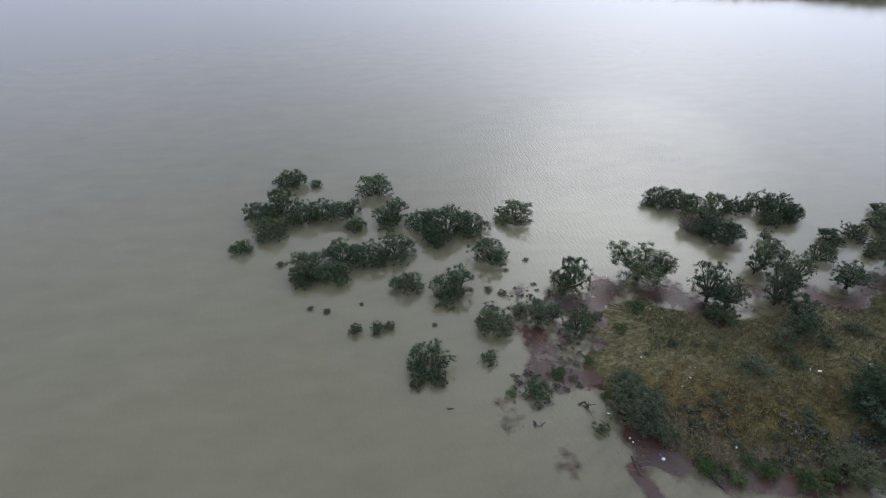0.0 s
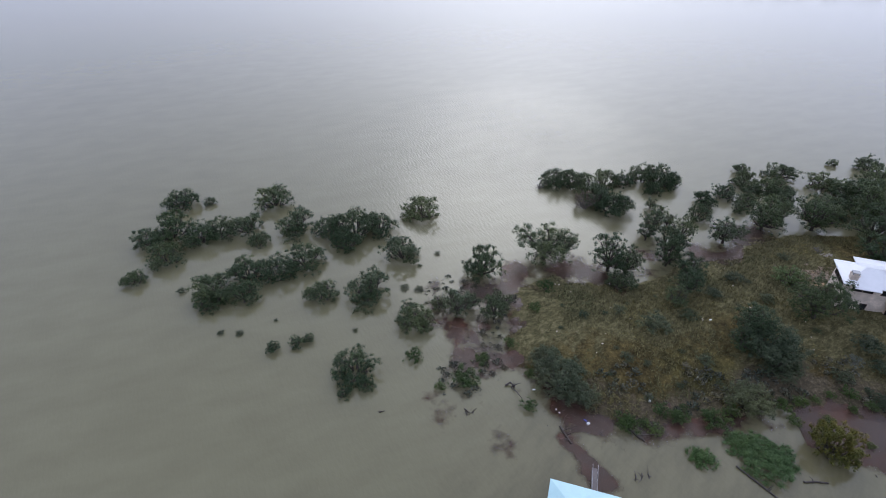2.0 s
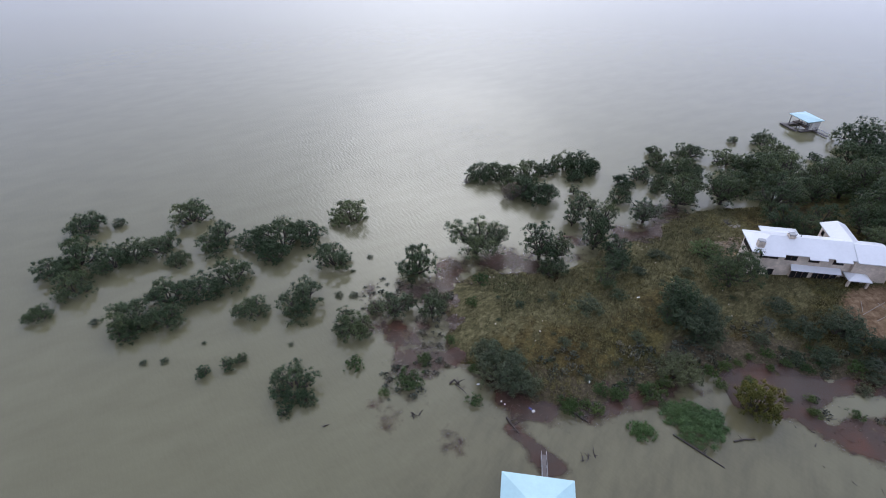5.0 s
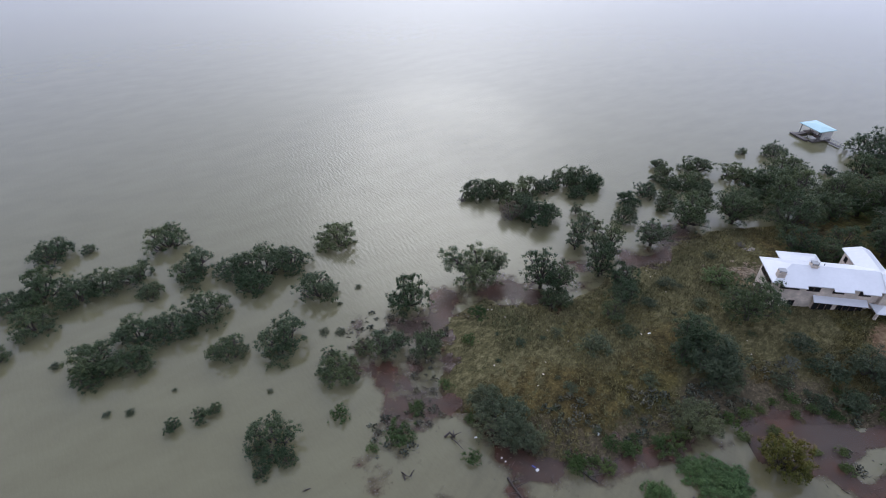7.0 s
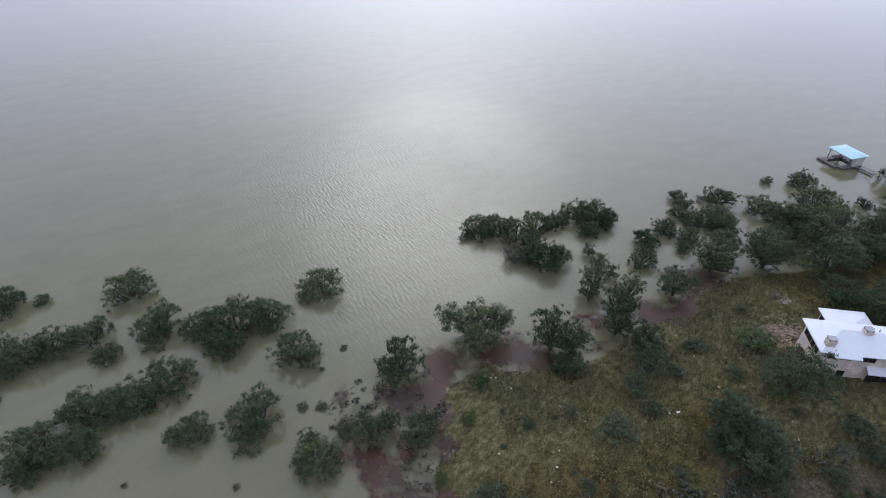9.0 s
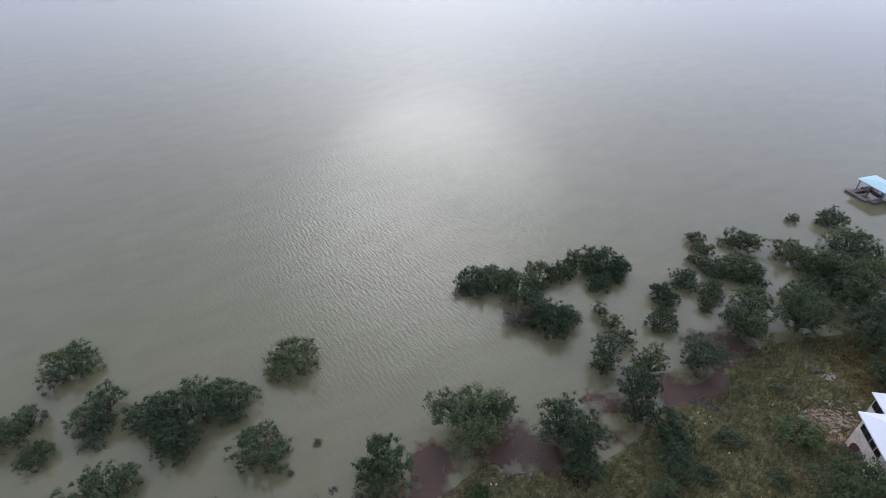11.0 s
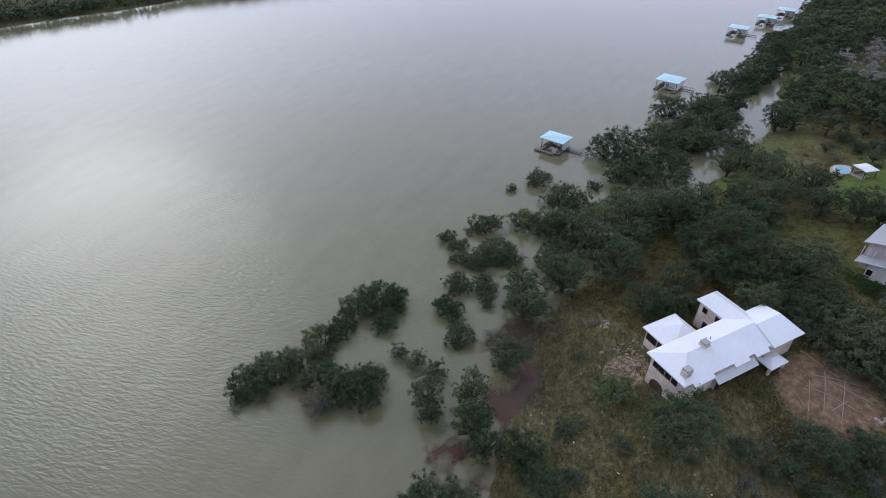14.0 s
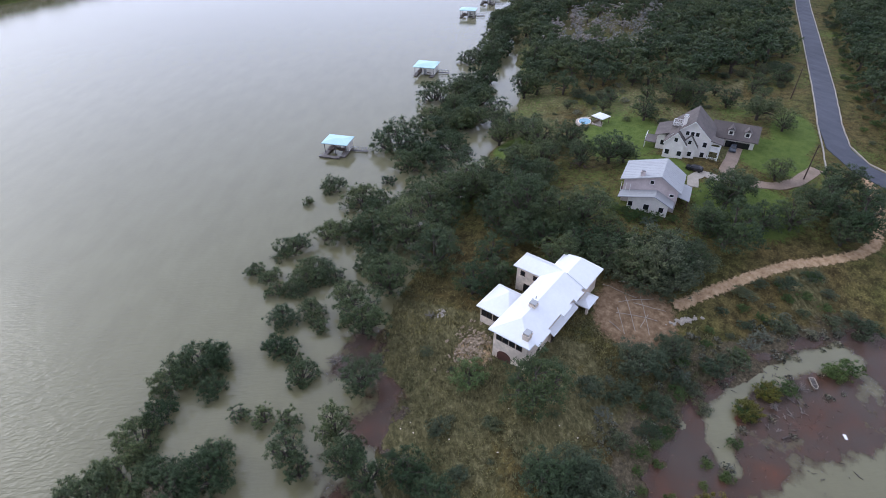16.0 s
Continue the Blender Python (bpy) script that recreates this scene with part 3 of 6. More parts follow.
FLOOD_WEST_B = [(-53.7, 77.6, 8.5), (-49.1, 84.3, 8.3), (-47.5, 78.0, 7.1), (-42.8, 85.7, 8.0), (-38.2, 89.8, 8.5), (-52.8, 74.8, 6.1), (-31.8, 79.9, 6.5), (-22.5, 81.9, 9.4), (-18.0, 95.2, 8.3), (-36.0, 64.6, 3.2), (-32.3, 66.5, 3.2), (-30.5, 67.5, 2.8), (-19.9, 61.2, 7.6), (-20.5, 56.3, 2.7), (-17.3, 58.3, 3.5), (-11.4, 74.0, 7.2)]
for x, y, w in FLOOD_WEST_B:
    drown(x, y, 1.08 * w if w > 5 else w)

def stand(spots):
    """Flooded oaks by the middle of their crowns: x, y, height of the middle over the water, width."""
    for x, y, mid, w in spots:
        whole = mid > 0.3 * w
        pool_ = oak_pool(w) if whole else (SMALLDOMES if w < 5.2 else DOMES)
        label = "dark green live oak standing in shallow flood water" if whole else FLOODED
        tall = min(1.45, max(0.85, mid / (0.43 * w))) if whole else 1.25
        ob = plant(pool_, x, y, w, "oak_tree", label, "tree", "flooded oaks", squash=tall)
        ob.location.z = mid - tall * (0.86 if whole else 0.42) * w / 2


stand([(0.4, 91.3, 2.7, 9.2), (13.2, 98.2, 4.9, 12.2), (18.2, 99.4, 3.6, 5.4), (27.2, 95.4, 4.6, 8.6), (30.6, 94.4, 4.0, 6.4), (29.3, 90.5, 1.9, 6.8)])
stand([(18.0, 132.3, 1.4, 8.4), (22.6, 133.2, 1.6, 8.2), (26.5, 130.4, 1.4, 9.4), (31.0, 133.7, 1.5, 7.6), (28.6, 125.5, 1.6, 7.6), (31.6, 119.6, 2.4, 8.8), (28.0, 121.6, 2.2, 7.0), (34.4, 121.0, 2.0, 5.4), (35.8, 134.6, 1.3, 6.4), (41.5, 137.8, 1.6, 8.2), (46.4, 136.6, 1.7, 10.0), (48.6, 135.2, 1.2, 6.4), (43.4, 131.3, 1.0, 6.0), (15.2, 131.4, 0.4, 4.4)])
stand([(39.1, 111.8, 3.0, 6.4), (37.4, 108.4, 2.2, 4.4), (44.8, 107.4, 4.0, 6.2), (40.6, 102.4, 4.0, 6.2), (40.0, 98.8, 3.4, 5.8), (43.4, 103.0, 3.0, 4.4), (41.3, 123.2, 1.4, 3.6), (42.4, 119.4, 1.4, 4.4), (43.9, 115.4, 1.6, 4.4), (55.1, 109.4, 3.2, 8.2)])
stand([(-3.8, 78.4, 2.6, 6.2), (-7.5, 79.5, 1.3, 3.6), (-1.2, 80.2, 1.8, 3.8), (3.4, 77.6, 3.2, 5.8), (4.8, 79.6, 2.4, 4.2), (-13.3, 78.2, 1.2, 3.4)])

NORTH_A = [(106.9, 152.0, 7.7), (98.3, 153.6, 3.5), (89.2, 139.4, 9.0), (80.4, 144.1, 8.7), (70.3, 146.1, 5.0), (70.3, 141.7, 5.2), (67.3, 137.8, 4.8), (73.1, 134.3, 8.5), (77.1, 135.2, 7.3), (76.5, 130.2, 5.2), (69.4, 134.4, 5.6), (61.5, 131.4, 6.6), (65.7, 128.0, 6.1), (63.3, 124.2, 4.4), (55.5, 127.4, 6.2), (55.0, 124.1, 4.9), (52.2, 119.5, 6.1)]
for x, y, w in NORTH_A:
    drown(x, y, w)

NORTH_B = [(103.6, 140.9, 10.7), (103.8, 134.8, 10.2), (116.4, 140.4, 4.5), (136.4, 149.2, 16.6), (126.0, 139.6, 10.7), (70.6, 122.1, 7.6), (66.1, 115.9, 10.2), (77.9, 117.4, 10.6), (92.1, 130.3, 12.7), (93.2, 122.1, 13.9), (87.6, 112.1, 11.1), (82.2, 124.9, 7.3), (105.6, 122.7, 11.1), (112.8, 129.7, 10.6), (93.9, 134.7, 8.2), (85.3, 124.7, 8.4)]
for x, y, w in NORTH_B:
    drown(x, y, w)

NORTH_D = [(175.8, 156.7, 16.2), (191.8, 152.8, 14.9), (159.0, 150.3, 11.3), (162.0, 137.3, 16.6), (141.8, 133.8, 13.5), (179.1, 140.5, 13.9), (168.8, 130.0, 11.3), (227.2, 158.2, 17.0), (257.2, 159.2, 15.9), (220.2, 163.0, 12.0), (156.9, 119.8, 10.5), (190.1, 127.6, 14.2), (217.8, 132.6, 15.7), (288.6, 177.1, 11.9), (299.6, 165.5, 12.0)]
for x, y, w in NORTH_D:
    drown(x, y, 0.82 * w)

plant(BROWNS, 24.6, 122.2, 6.8, "dying_tree", "brown half-dead tree standing among flooded oaks", "tree", sink=0.0, squash=1.2)

stand([(134.5, 136.7, 2.2, 8.6), (150.7, 122.2, 4.0, 9.0), (157.7, 137.2, 3.0, 10.4), (128.6, 130.6, 2.6, 8.6), (134.0, 127.0, 3.0, 8.0), (183.6, 149.6, 2.6, 10.5), (170.5, 146.0, 2.6, 9.6), (163.0, 127.6, 3.6, 9.6), (200.0, 146.5, 2.8, 10.0), (117.8, 124.0, 3.8, 8.6)])
for x, y, w in ((123.8, 116.1, 10.4), (131.4, 111.0, 9.0), (118.0, 117.2, 8.4), (134.3, 103.7, 9.6), (100.5, 116.5, 9.0), (94.5, 114.5, 8.0)):
    plant(oak_pool(w), x, y, w, "oak_tree", "dark green spreading live oak near the shore", "tree", "oaks on land")

SNAGS = [(-60.8, 77.8, 2.2), (-10.1, 97.1, 1.6), (-47.4, 67.6, 1.6), (-43.8, 67.8, 1.7), (-12.3, 84.4, 2.1), (-15.3, 84.5, 2.1), (-22.4, 71.2, 1.2), (-13.4, 92.2, 1.2), (-10.2, 80.5, 0.9), (-38.4, 72.0, 1.0)]
for x, y, w in SNAGS:
    plant(BUSHES, x, y, w, "drowned_bush", "dark twiggy bush top just above the flood water", "bush", "drowned bushes", sink=0.15)

LAND_OAKS = [(115.7, 116.9, 13.9), (109.5, 118.5, 10.9), (116.5, 111.9, 8.3), (107.7, 100.5, 15.0), (107.9, 92.7, 11.0), (110.9, 86.9, 12.2), (92.9, 101.6, 7.7), (82.6, 101.0, 8.7), (86.6, 97.9, 6.7), (126.3, 101.6, 8.5), (41.5, 88.8, 6.4), (38.6, 84.4, 5.2), (62.8, 82.0, 11.0), (50.3, 76.5, 7.8), (47.4, 73.2, 5.3), (43.7, 94.3, 6.8)]
for x, y, w in LAND_OAKS:
    plant(oak_pool(w), x, y, w, "oak_tree", "dark green spreading live oak on dry grass", "tree", "oaks on land")

for x, y, w in ((103.2, 69.8, 17.0), (98.2, 73.6, 12.5), (107.2, 64.6, 12.0), (99.6, 66.6, 10.5)):
    plant(JUNIPERS, x, y, w, "broad_tree", "broad rounded grey-green tree beside the drive", "tree", "broad trees", squash=0.95)
HOUSE_OAKS = [(117.2, 58.8, 12.6), (119.6, 62.5, 7.6), (126.1, 51.1, 6.8), (128.9, 45.8, 7.8), (137.1, 40.7, 10.0), (132.1, 34.9, 11.9), (127.9, 36.2, 7.1), (145.6, 36.9, 9.1), (131.0, 59.6, 10.0), (134.6, 58.4, 8.6), (147.8, 49.3, 6.3), (142.5, 30.7, 7.5), (104.8, 79.1, 7.0), (99.8, 82.5, 5.7)]
for x, y, w in HOUSE_OAKS:
    plant(oak_pool(1.14 * w), x, y, 1.14 * w, "oak_tree", "dark green spreading live oak beside the houses", "tree", "oaks on land")

GARDEN_OAKS = [(142.0, 88.0, 10.8), (172.7, 84.4, 8.7), (181.4, 54.5, 11.3), (175.7, 48.0, 7.5), (189.1, 62.8, 7.2), (189.1, 72.1, 9.1), (177.7, 97.5, 5.0), (149.3, 100.9, 9.5), (143.9, 106.6, 12.4), (151.6, 113.8, 9.9), (138.6, 111.7, 7.8), (126.3, 101.6, 8.5), (138.9, 95.0, 8.8), (215.3, 48.6, 7.4), (190.7, 78.2, 10.7), (143.1, 84.4, 7.3)]
for x, y, w in GARDEN_OAKS:
    plant(oak_pool(w), x, y, w, "oak_tree", "dark green spreading live oak round the lawns", "tree", "oaks on land")

GREY_TREES = [(15.0, 63.2, 9.6), (18.2, 60.0, 6.6), (12.9, 66.6, 6.4), (45.4, 61.8, 8.0), (52.6, 69.6, 8.0), (51.2, 73.1, 12.1), (43.9, 93.5, 5.2), (77.7, 68.7, 9.3), (83.7, 64.2, 6.7)]
for x, y, w in GREY_TREES:
    plant(JUNIPERS if w > 6 else BUSHES, x, y, w, "shrubby_tree", "grey-green bushy tree on the sloping meadow", "tree", "grey-green trees")

MEADOW_BUSHES = [(27.2, 80.6, 2.9), (20.2, 78.4, 2.4), (32.6, 76.4, 6.3), (39.7, 80.0, 3.9), (46.6, 87.5, 3.5), (52.5, 93.7, 3.9), (65.2, 102.5, 2.9), (55.8, 86.0, 3.4), (40.1, 68.9, 3.3), (68.4, 75.3, 5.4), (71.5, 69.5, 5.2), (71.2, 63.7, 4.9), (67.0, 64.8, 2.9), (26.8, 68.1, 2.6)]
for x, y, w in MEADOW_BUSHES:
    plant(BUSHES, x, y, w, "bush", "grey-green rounded bush on dry grass", "bush", "meadow bushes")

SLOPE_BUSHES = [(46.9, 88.0, 2.8), (56.2, 87.1, 2.6), (51.6, 93.9, 2.4), (69.5, 74.9, 4.0), (71.9, 69.0, 3.3), (72.4, 64.1, 5.0), (83.8, 56.9, 5.4), (87.9, 53.5, 5.1), (105.0, 54.2, 3.3), (110.4, 45.9, 4.9), (100.4, 46.6, 5.2), (105.1, 37.9, 4.4), (105.8, 32.6, 6.2), (66.3, 63.9, 2.9), (75.3, 57.7, 3.1), (114.9, 41.5, 4.5), (77.8, 59.4, 3.7), (78.5, 62.2, 3.8)]
for x, y, w in SLOPE_BUSHES:
    plant(BUSHES, x, y, w, "bush", "grey-green rounded bush on dry grass", "bush", "meadow bushes")

TIP_BUSHES = [(-10.4, 65.9, 3.6), (-0.5, 61.7, 5.2), (1.7, 66.6, 3.1), (-4.7, 59.9, 2.2), (10.1, 64.5, 2.3), (6.8, 70.9, 2.6), (10.0, 57.6, 3.0), (13.5, 87.1, 4.1), (11.3, 80.3, 2.9), (33.5, 57.7, 3.4), (39.0, 57.8, 4.7), (51.7, 59.6, 2.6), (25.3, 55.3, 3.7), (29.5, 55.3, 3.1), (64.0, 53.5, 2.4), (57.0, 60.4, 2.4)]
for x, y, w in TIP_BUSHES:
    plant(GREENS, x, y, w, "bush", "green bush at the flooded water's edge", "bush", "shore bushes", sink=0.1 if inland(x, y)[0] < 0 else None)

SHORE_BUSHES = [(77.5, 51.5, 3.9), (83.3, 48.6, 3.7), (85.2, 45.8, 4.3), (92.3, 38.3, 3.8), (94.5, 35.7, 4.8), (70.4, 52.9, 2.6), (65.1, 56.4, 2.1), (61.4, 56.4, 1.6), (64.0, 54.0, 1.3)]
for x, y, w in SHORE_BUSHES:
    plant(GREENS, x, y, w, "bush", "green bush at the flooded water's edge", "bush", "shore bushes", sink=0.1 if inland(x, y)[0] < 0 else None)


# ---- woods behind the houses and on the far bank ----
FOREST = [(311, 176), (345, 188), (420, 208), (420, 46), (242, 47), (206, 74), (197, 104), (182, 120), (206, 131), (260, 152)]
EAST_WOOD = [(420, 26), (255, 25), (190, 23), (174, 17), (163, 4), (160, -12), (240, -8), (420, 0)]


def in_outline(x, y, outline):
    inside = False
    for (x1, y1), (x2, y2) in zip(outline, outline[1:] + outline[:1]):
        if (y1 > y) != (y2 > y) and x < (x2 - x1) * (y - y1) / (y2 - y1) + x1:
            inside = not inside
    return inside


def fill(outline, spacing, seed, most):
    rng, got = random.Random(seed), []
    xs, ys = [p[0] for p in outline], [p[1] for p in outline]
    for _ in range(12000):
        x, y = rng.uniform(min(xs), max(xs)), rng.uniform(min(ys), max(ys))
        if len(got) < most and in_outline(x, y, outline) and all((x - a) ** 2 + (y - b) ** 2 > spacing**2 for a, b in got):
            got.append((x, y))
    return got


wood_rng = random.Random(3)
wood = sorted(fill(FOREST, 6.0, 4, 560))
for x, y in wood[:190]:
    grey = 235 < x < 300 and 95 < y < 140 and wood_rng.random() < 0.85
    thin = x < 225 and wood_rng.random() < 0.25
    if grey:
        plant(GREYFAR, x, y, wood_rng.uniform(6, 9), "bare_tree", "grey leafless tree among the woods", "tree", "bare grey trees")
    elif not thin:
        plant(FARS, x, y, wood_rng.uniform(8, 13), "woodland_tree", "dark green oak in dense woodland", "tree", "woodland trees")
east_wood = sorted(fill(EAST_WOOD, 5.8, 6, 190))
for x, y in east_wood[:105]:
    plant(FARS, x, y, wood_rng.uniform(8, 12), "woodland_tree", "dark green oak beside the road", "tree", "roadside woodland")


def deep_woods(spots):
    rng = np.random.default_rng(44)
    pts, rad = [], []
    for x, y in spots:
        r = rng.uniform(4, 6)
        q = crown_points(rng, 24, r, r * 0.75, r * 0.85 + ground_at(x, y), -0.4, 6, 0.44, 0.56)[0]
        pts += [(x + a, y + b, c) for a, b, c in q]
        rad += list(rng.uniform(0.2, 0.32, 24) * r)
    return tagged(new("deep_woods", leaves_mesh("deep_woods", pts, rad, 36, 0.5, FARLEAF, rng)), "dense dark green woodland running into the distance", "woods", kind="stuff")


deep_woods(wood[190:] + east_wood[105:])
STRIP = [(130, 139), (144, 146), (170, 149), (203, 152), (252, 166), (305, 185), (320, 178), (260, 160), (232, 152), (212, 151), (190, 144), (168, 136), (150, 133), (135, 135)]
for x, y in fill(STRIP, 6.0, 12, 60):
    plant(DOMES if wood_rng.random() < 0.4 else FARS, x, y, wood_rng.uniform(7.5, 11), "oak_tree", FLOODED, "tree", "flooded oaks", sink=0.3)
GROVE = [(95, 90), (101, 102), (110, 110), (122, 114), (130, 106), (117, 96), (111, 88), (108, 76), (109, 62), (103, 62), (98, 68), (97, 78)]
for x, y in fill(GROVE, 5.2, 14, 36):
    plant(OAKS, x, y, wood_rng.uniform(6.5, 9), "oak_tree", "dark green oak in a dense grove", "tree", "grove oaks")
CLEARING = [(170, 74), (172, 112), (195, 110), (210, 84), (246, 54), (236, 43), (214, 46), (195, 64)]
for x, y in fill(CLEARING, 4.4, 15, 70):
    k = wood_rng.random()
    if k < 0.45:
        plant(JUNIPERS if k < 0.2 else SMALLOAKS, x, y, wood_rng.uniform(3.5, 7.5), "small_tree", "small green tree on rough grass", "tree", "clearing trees")
    else:
        plant(BUSHES if k < 0.75 else PALES if k < 0.85 else GREENS, x, y, wood_rng.uniform(1.6, 3.6), "bush", "low bush on rough grass behind the houses", "bush", "clearing bushes")
VERGE = [(168, 19), (176, 26), (190, 28.5), (260, 29.5), (330, 30), (330, 26), (255, 25), (190, 23), (174, 17), (163, 2), (158, 2)]
for x, y in fill(VERGE, 3.6, 16, 46):
    plant(BUSHES if wood_rng.random() < 0.6 else GREENS, x, y, wood_rng.uniform(2.2, 4.8), "bush", "grey-green bush at the edge of the roadside woods", "bush", "verge bushes")


def far_bank():
    rng = np.random.default_rng(8)
    n = 1900
    x = rng.uniform(-330, 340, n)
    y = bank_line(x) - 1 + rng.gamma(1.2, 12, n)
    r = rng.uniform(2.2, 5.0, n)
    c = np.stack([x, y, height(x, y) + r * 0.7], 1)
    me = leaves_mesh("far_bank_woods", c, r, 26, 0.8, FARLEAF, rng)
    return tagged(new("far_bank_woods", me), "dark low trees along the opposite shore", "woods", kind="stuff")


far_bank()


# ---- reddish debris floating against the shores ----
def debris_mat():
    step = 0.35
    gx, gy = np.meshgrid(np.arange(-12, 108, step), np.arange(24, 126, step))
    x, y = gx.ravel() + step / 2, gy.ravel() + step / 2
    d = inland(x, y)
    ragged = patchy(x, y, 6.0, 5, 3)
    tip = 1.0 - np.hypot((x - 1.8) / 10.5, (y - 73) / 18)
    north = np.where((x > 4) & (x < 68) & (y > 80), np.clip(1.2 + d / 7.5, -2, 1), -2)
    south = np.where((x > 8) & (x < 50) & (y < 62), np.clip(0.75 + d / 4.0, -2, 1), -2)
    edge = np.maximum((x - 62.4) * 0.71 + (y - 48.7) * 0.704, (x - 57.2) * 0.52 + (y - 52.5) * 0.856)
    open_water = np.minimum(near_line(x, y, [(86, 50.5), (92, 44.5), (98, 36)]) / 3.4, near_line(x, y, [(84, 52), (77, 54.7), (70, 55.4), (66.5, 53)]) / 1.7)
    flat = np.where((x > 52) & (y < 66), np.clip(edge / 2.0, -3, 1.2) - 2.0 * np.exp(-(open_water**2)), -2)
    flat = np.where(edge < 0, -3, flat)
    jetty = 0.8 - near_line(x, y, [(15.2, 52), (17.6, 49.8), (20.8, 45.6)]) / 2.4
    band = 0.8 - near_line(x, y, [(14, 94.5), (24, 95.5), (31, 97.4), (37.6, 99.6), (42.8, 102.9), (49.4, 107.6), (55.9, 111.4), (64.5, 113.4)]) / 4.6
    cover = np.maximum.reduce([np.minimum(band, 0.6), np.minimum(tip, 0.42), np.minimum(north - 0.02, 0.62), south, flat, jetty * 1.6]) + 0.95 * ragged
    keep = (cover > 0.0) & (d < 1.6 + 2.2 * patchy(x, y, 3.0, 3, 8))
    nx = gx.shape[1] + 1
    rows, cols = np.divmod(np.nonzero(keep)[0], gx.shape[1])
    rng = np.random.default_rng(2)
    vx, vy = np.meshgrid(-12 + step * np.arange(gx.shape[1] + 1), 24 + step * np.arange(gx.shape[0] + 1))
    verts = np.stack([vx.ravel(), vy.ravel(), np.maximum(0.0, height(vx.ravel(), vy.ravel()) + 0.06) + 0.035 + 0.03 * rng.random(vx.size)], 1)
    i = rows * nx + cols
    faces = np.stack([i, i + 1, i + nx + 1, i + nx], 1)
    used = np.unique(faces)
    back = np.full(len(verts), -1)
    back[used] = np.arange(len(used))
    me = mesh_of("debris_mat", verts[used].tolist(), back[faces].tolist(), DEBRIS)
    soft = np.full(len(verts), 9.0)
    for corner in faces.T:
        np.minimum.at(soft, corner, cover[keep])
    me.attributes.new("cover", "FLOAT", "POINT").data.foreach_set("value", np.clip(soft[used] * 0.9, 0, 0.8).astype(np.float32))
    return tagged(new("debris_mat", me), "reddish-brown mat of floating debris on flood water", "debris", kind="stuff")


debris_mat()


# ---- dry grass tufts on the meadow ----
def grass_tufts():
    rng = np.random.default_rng(11)
    n = 40000
    x, y = rng.uniform(6, 92, n), rng.uniform(56, 120, n)
    d = inland(x, y)
    dense = patchy(x, y, 14.0, 4, 5)
    ok = (d > 0.8) & (np.hypot((x - 89) / 9, (y - 71.5) / 7.5) > 1.05) & (dense + rng.normal(0, 0.25, n) > -0.1)
    x, y = x[ok], y[ok]
    z = height(x, y)
    verts, k = [], 3
    for j in range(k):
        a = rng.uniform(0, 2 * math.pi, len(x))
        h, w = rng.uniform(0.25, 0.65, len(x)), rng.uniform(0.04, 0.09, len(x))
        lean = rng.uniform(0.15, 0.6, len(x))
        ca, sa = np.cos(a), np.sin(a)
        ox, oy = x + rng.normal(0, 0.15, len(x)), y + rng.normal(0, 0.15, len(x))
        verts.append(np.stack([np.stack([ox - sa * w, oy + ca * w, z], 1), np.stack([ox + sa * w, oy - ca * w, z], 1), np.stack([ox + ca * lean, oy + sa * lean, z + h], 1)], 1))
    v = np.concatenate(verts).reshape(-1, 3)
    me = mesh_of("dry_grass", v.tolist(), np.arange(len(v)).reshape(-1, 3).tolist(), STRAW)
    return tagged(new("dry_grass", me), "tufts of tall yellow dry grass", "grass", kind="stuff")


grass_tufts()


# ---- buildings ----
def hip_roof(x0, x1, y0, y1, z, rise, a=None, b=None, thick=0.18, along="x"):
    """A roof over a rectangle; a and b: how far the ridge stops short of each end (0 makes a gable)."""
    if along == "y":
        bm = hip_roof(y0, y1, x0, x1, z, rise, a, b, thick)
        for v in bm.verts:
            v.co = Vector((v.co.y, v.co.x, v.co.z))
        return bm
    half = (y1 - y0) / 2
    a, b = half if a is None else a, half if b is None else b
    ym = (y0 + y1) / 2
    top = [(x0, y0, z), (x1, y0, z), (x1, y1, z), (x0, y1, z), (x0 + a, ym, z + rise), (x1 - b, ym, z + rise)]
    low = [(p[0], p[1], p[2] - thick) for p in top]
    f = [(0, 1, 5, 4), (2, 3, 4, 5)] + ([(3, 0, 4)] if a else []) + ([(1, 2, 5)] if b else [])
    faces = f + [tuple(6 + i for i in reversed(q)) for q in f] + [(0, 6, 7, 1), (2, 8, 9, 3)]
    faces += [(3, 9, 6, 0)] if a else [(0, 4, 10, 6), (4, 3, 9, 10)]
    faces += [(1, 7, 8, 2)] if b else [(1, 7, 11, 5), (5, 11, 8, 2)]
    return solid(top + low, faces)


def shed_roof(x0, x1, y0, y1, z0, z1, thick=0.15):
    """A single slope, z0 along y0 and z1 along y1."""
    top = [(x0, y0, z0), (x1, y0, z0), (x1, y1, z1), (x0, y1, z1)]
    return solid(top + [(p[0], p[1], p[2] - thick) for p in top], [(0, 1, 2, 3), (7, 6, 5, 4), (0, 4, 5, 1), (1, 5, 6, 2), (2, 6, 7, 3), (3, 7, 4, 0)])


def gable_wall(x, y0, y1, z, rise, thick, along="x"):
    pts = [(y0, z), (y1, z), ((y0 + y1) / 2, z + rise)]
    v = [(x, p, q) for p, q in pts] + [(x + thick, p, q) for p, q in pts]
    if along == "y":
        v = [(q[1], q[0], q[2]) for q in v]
    return solid(v, [(0, 1, 2), (5, 4, 3), (0, 3, 4, 1), (1, 4, 5, 2), (2, 5, 3, 0)])


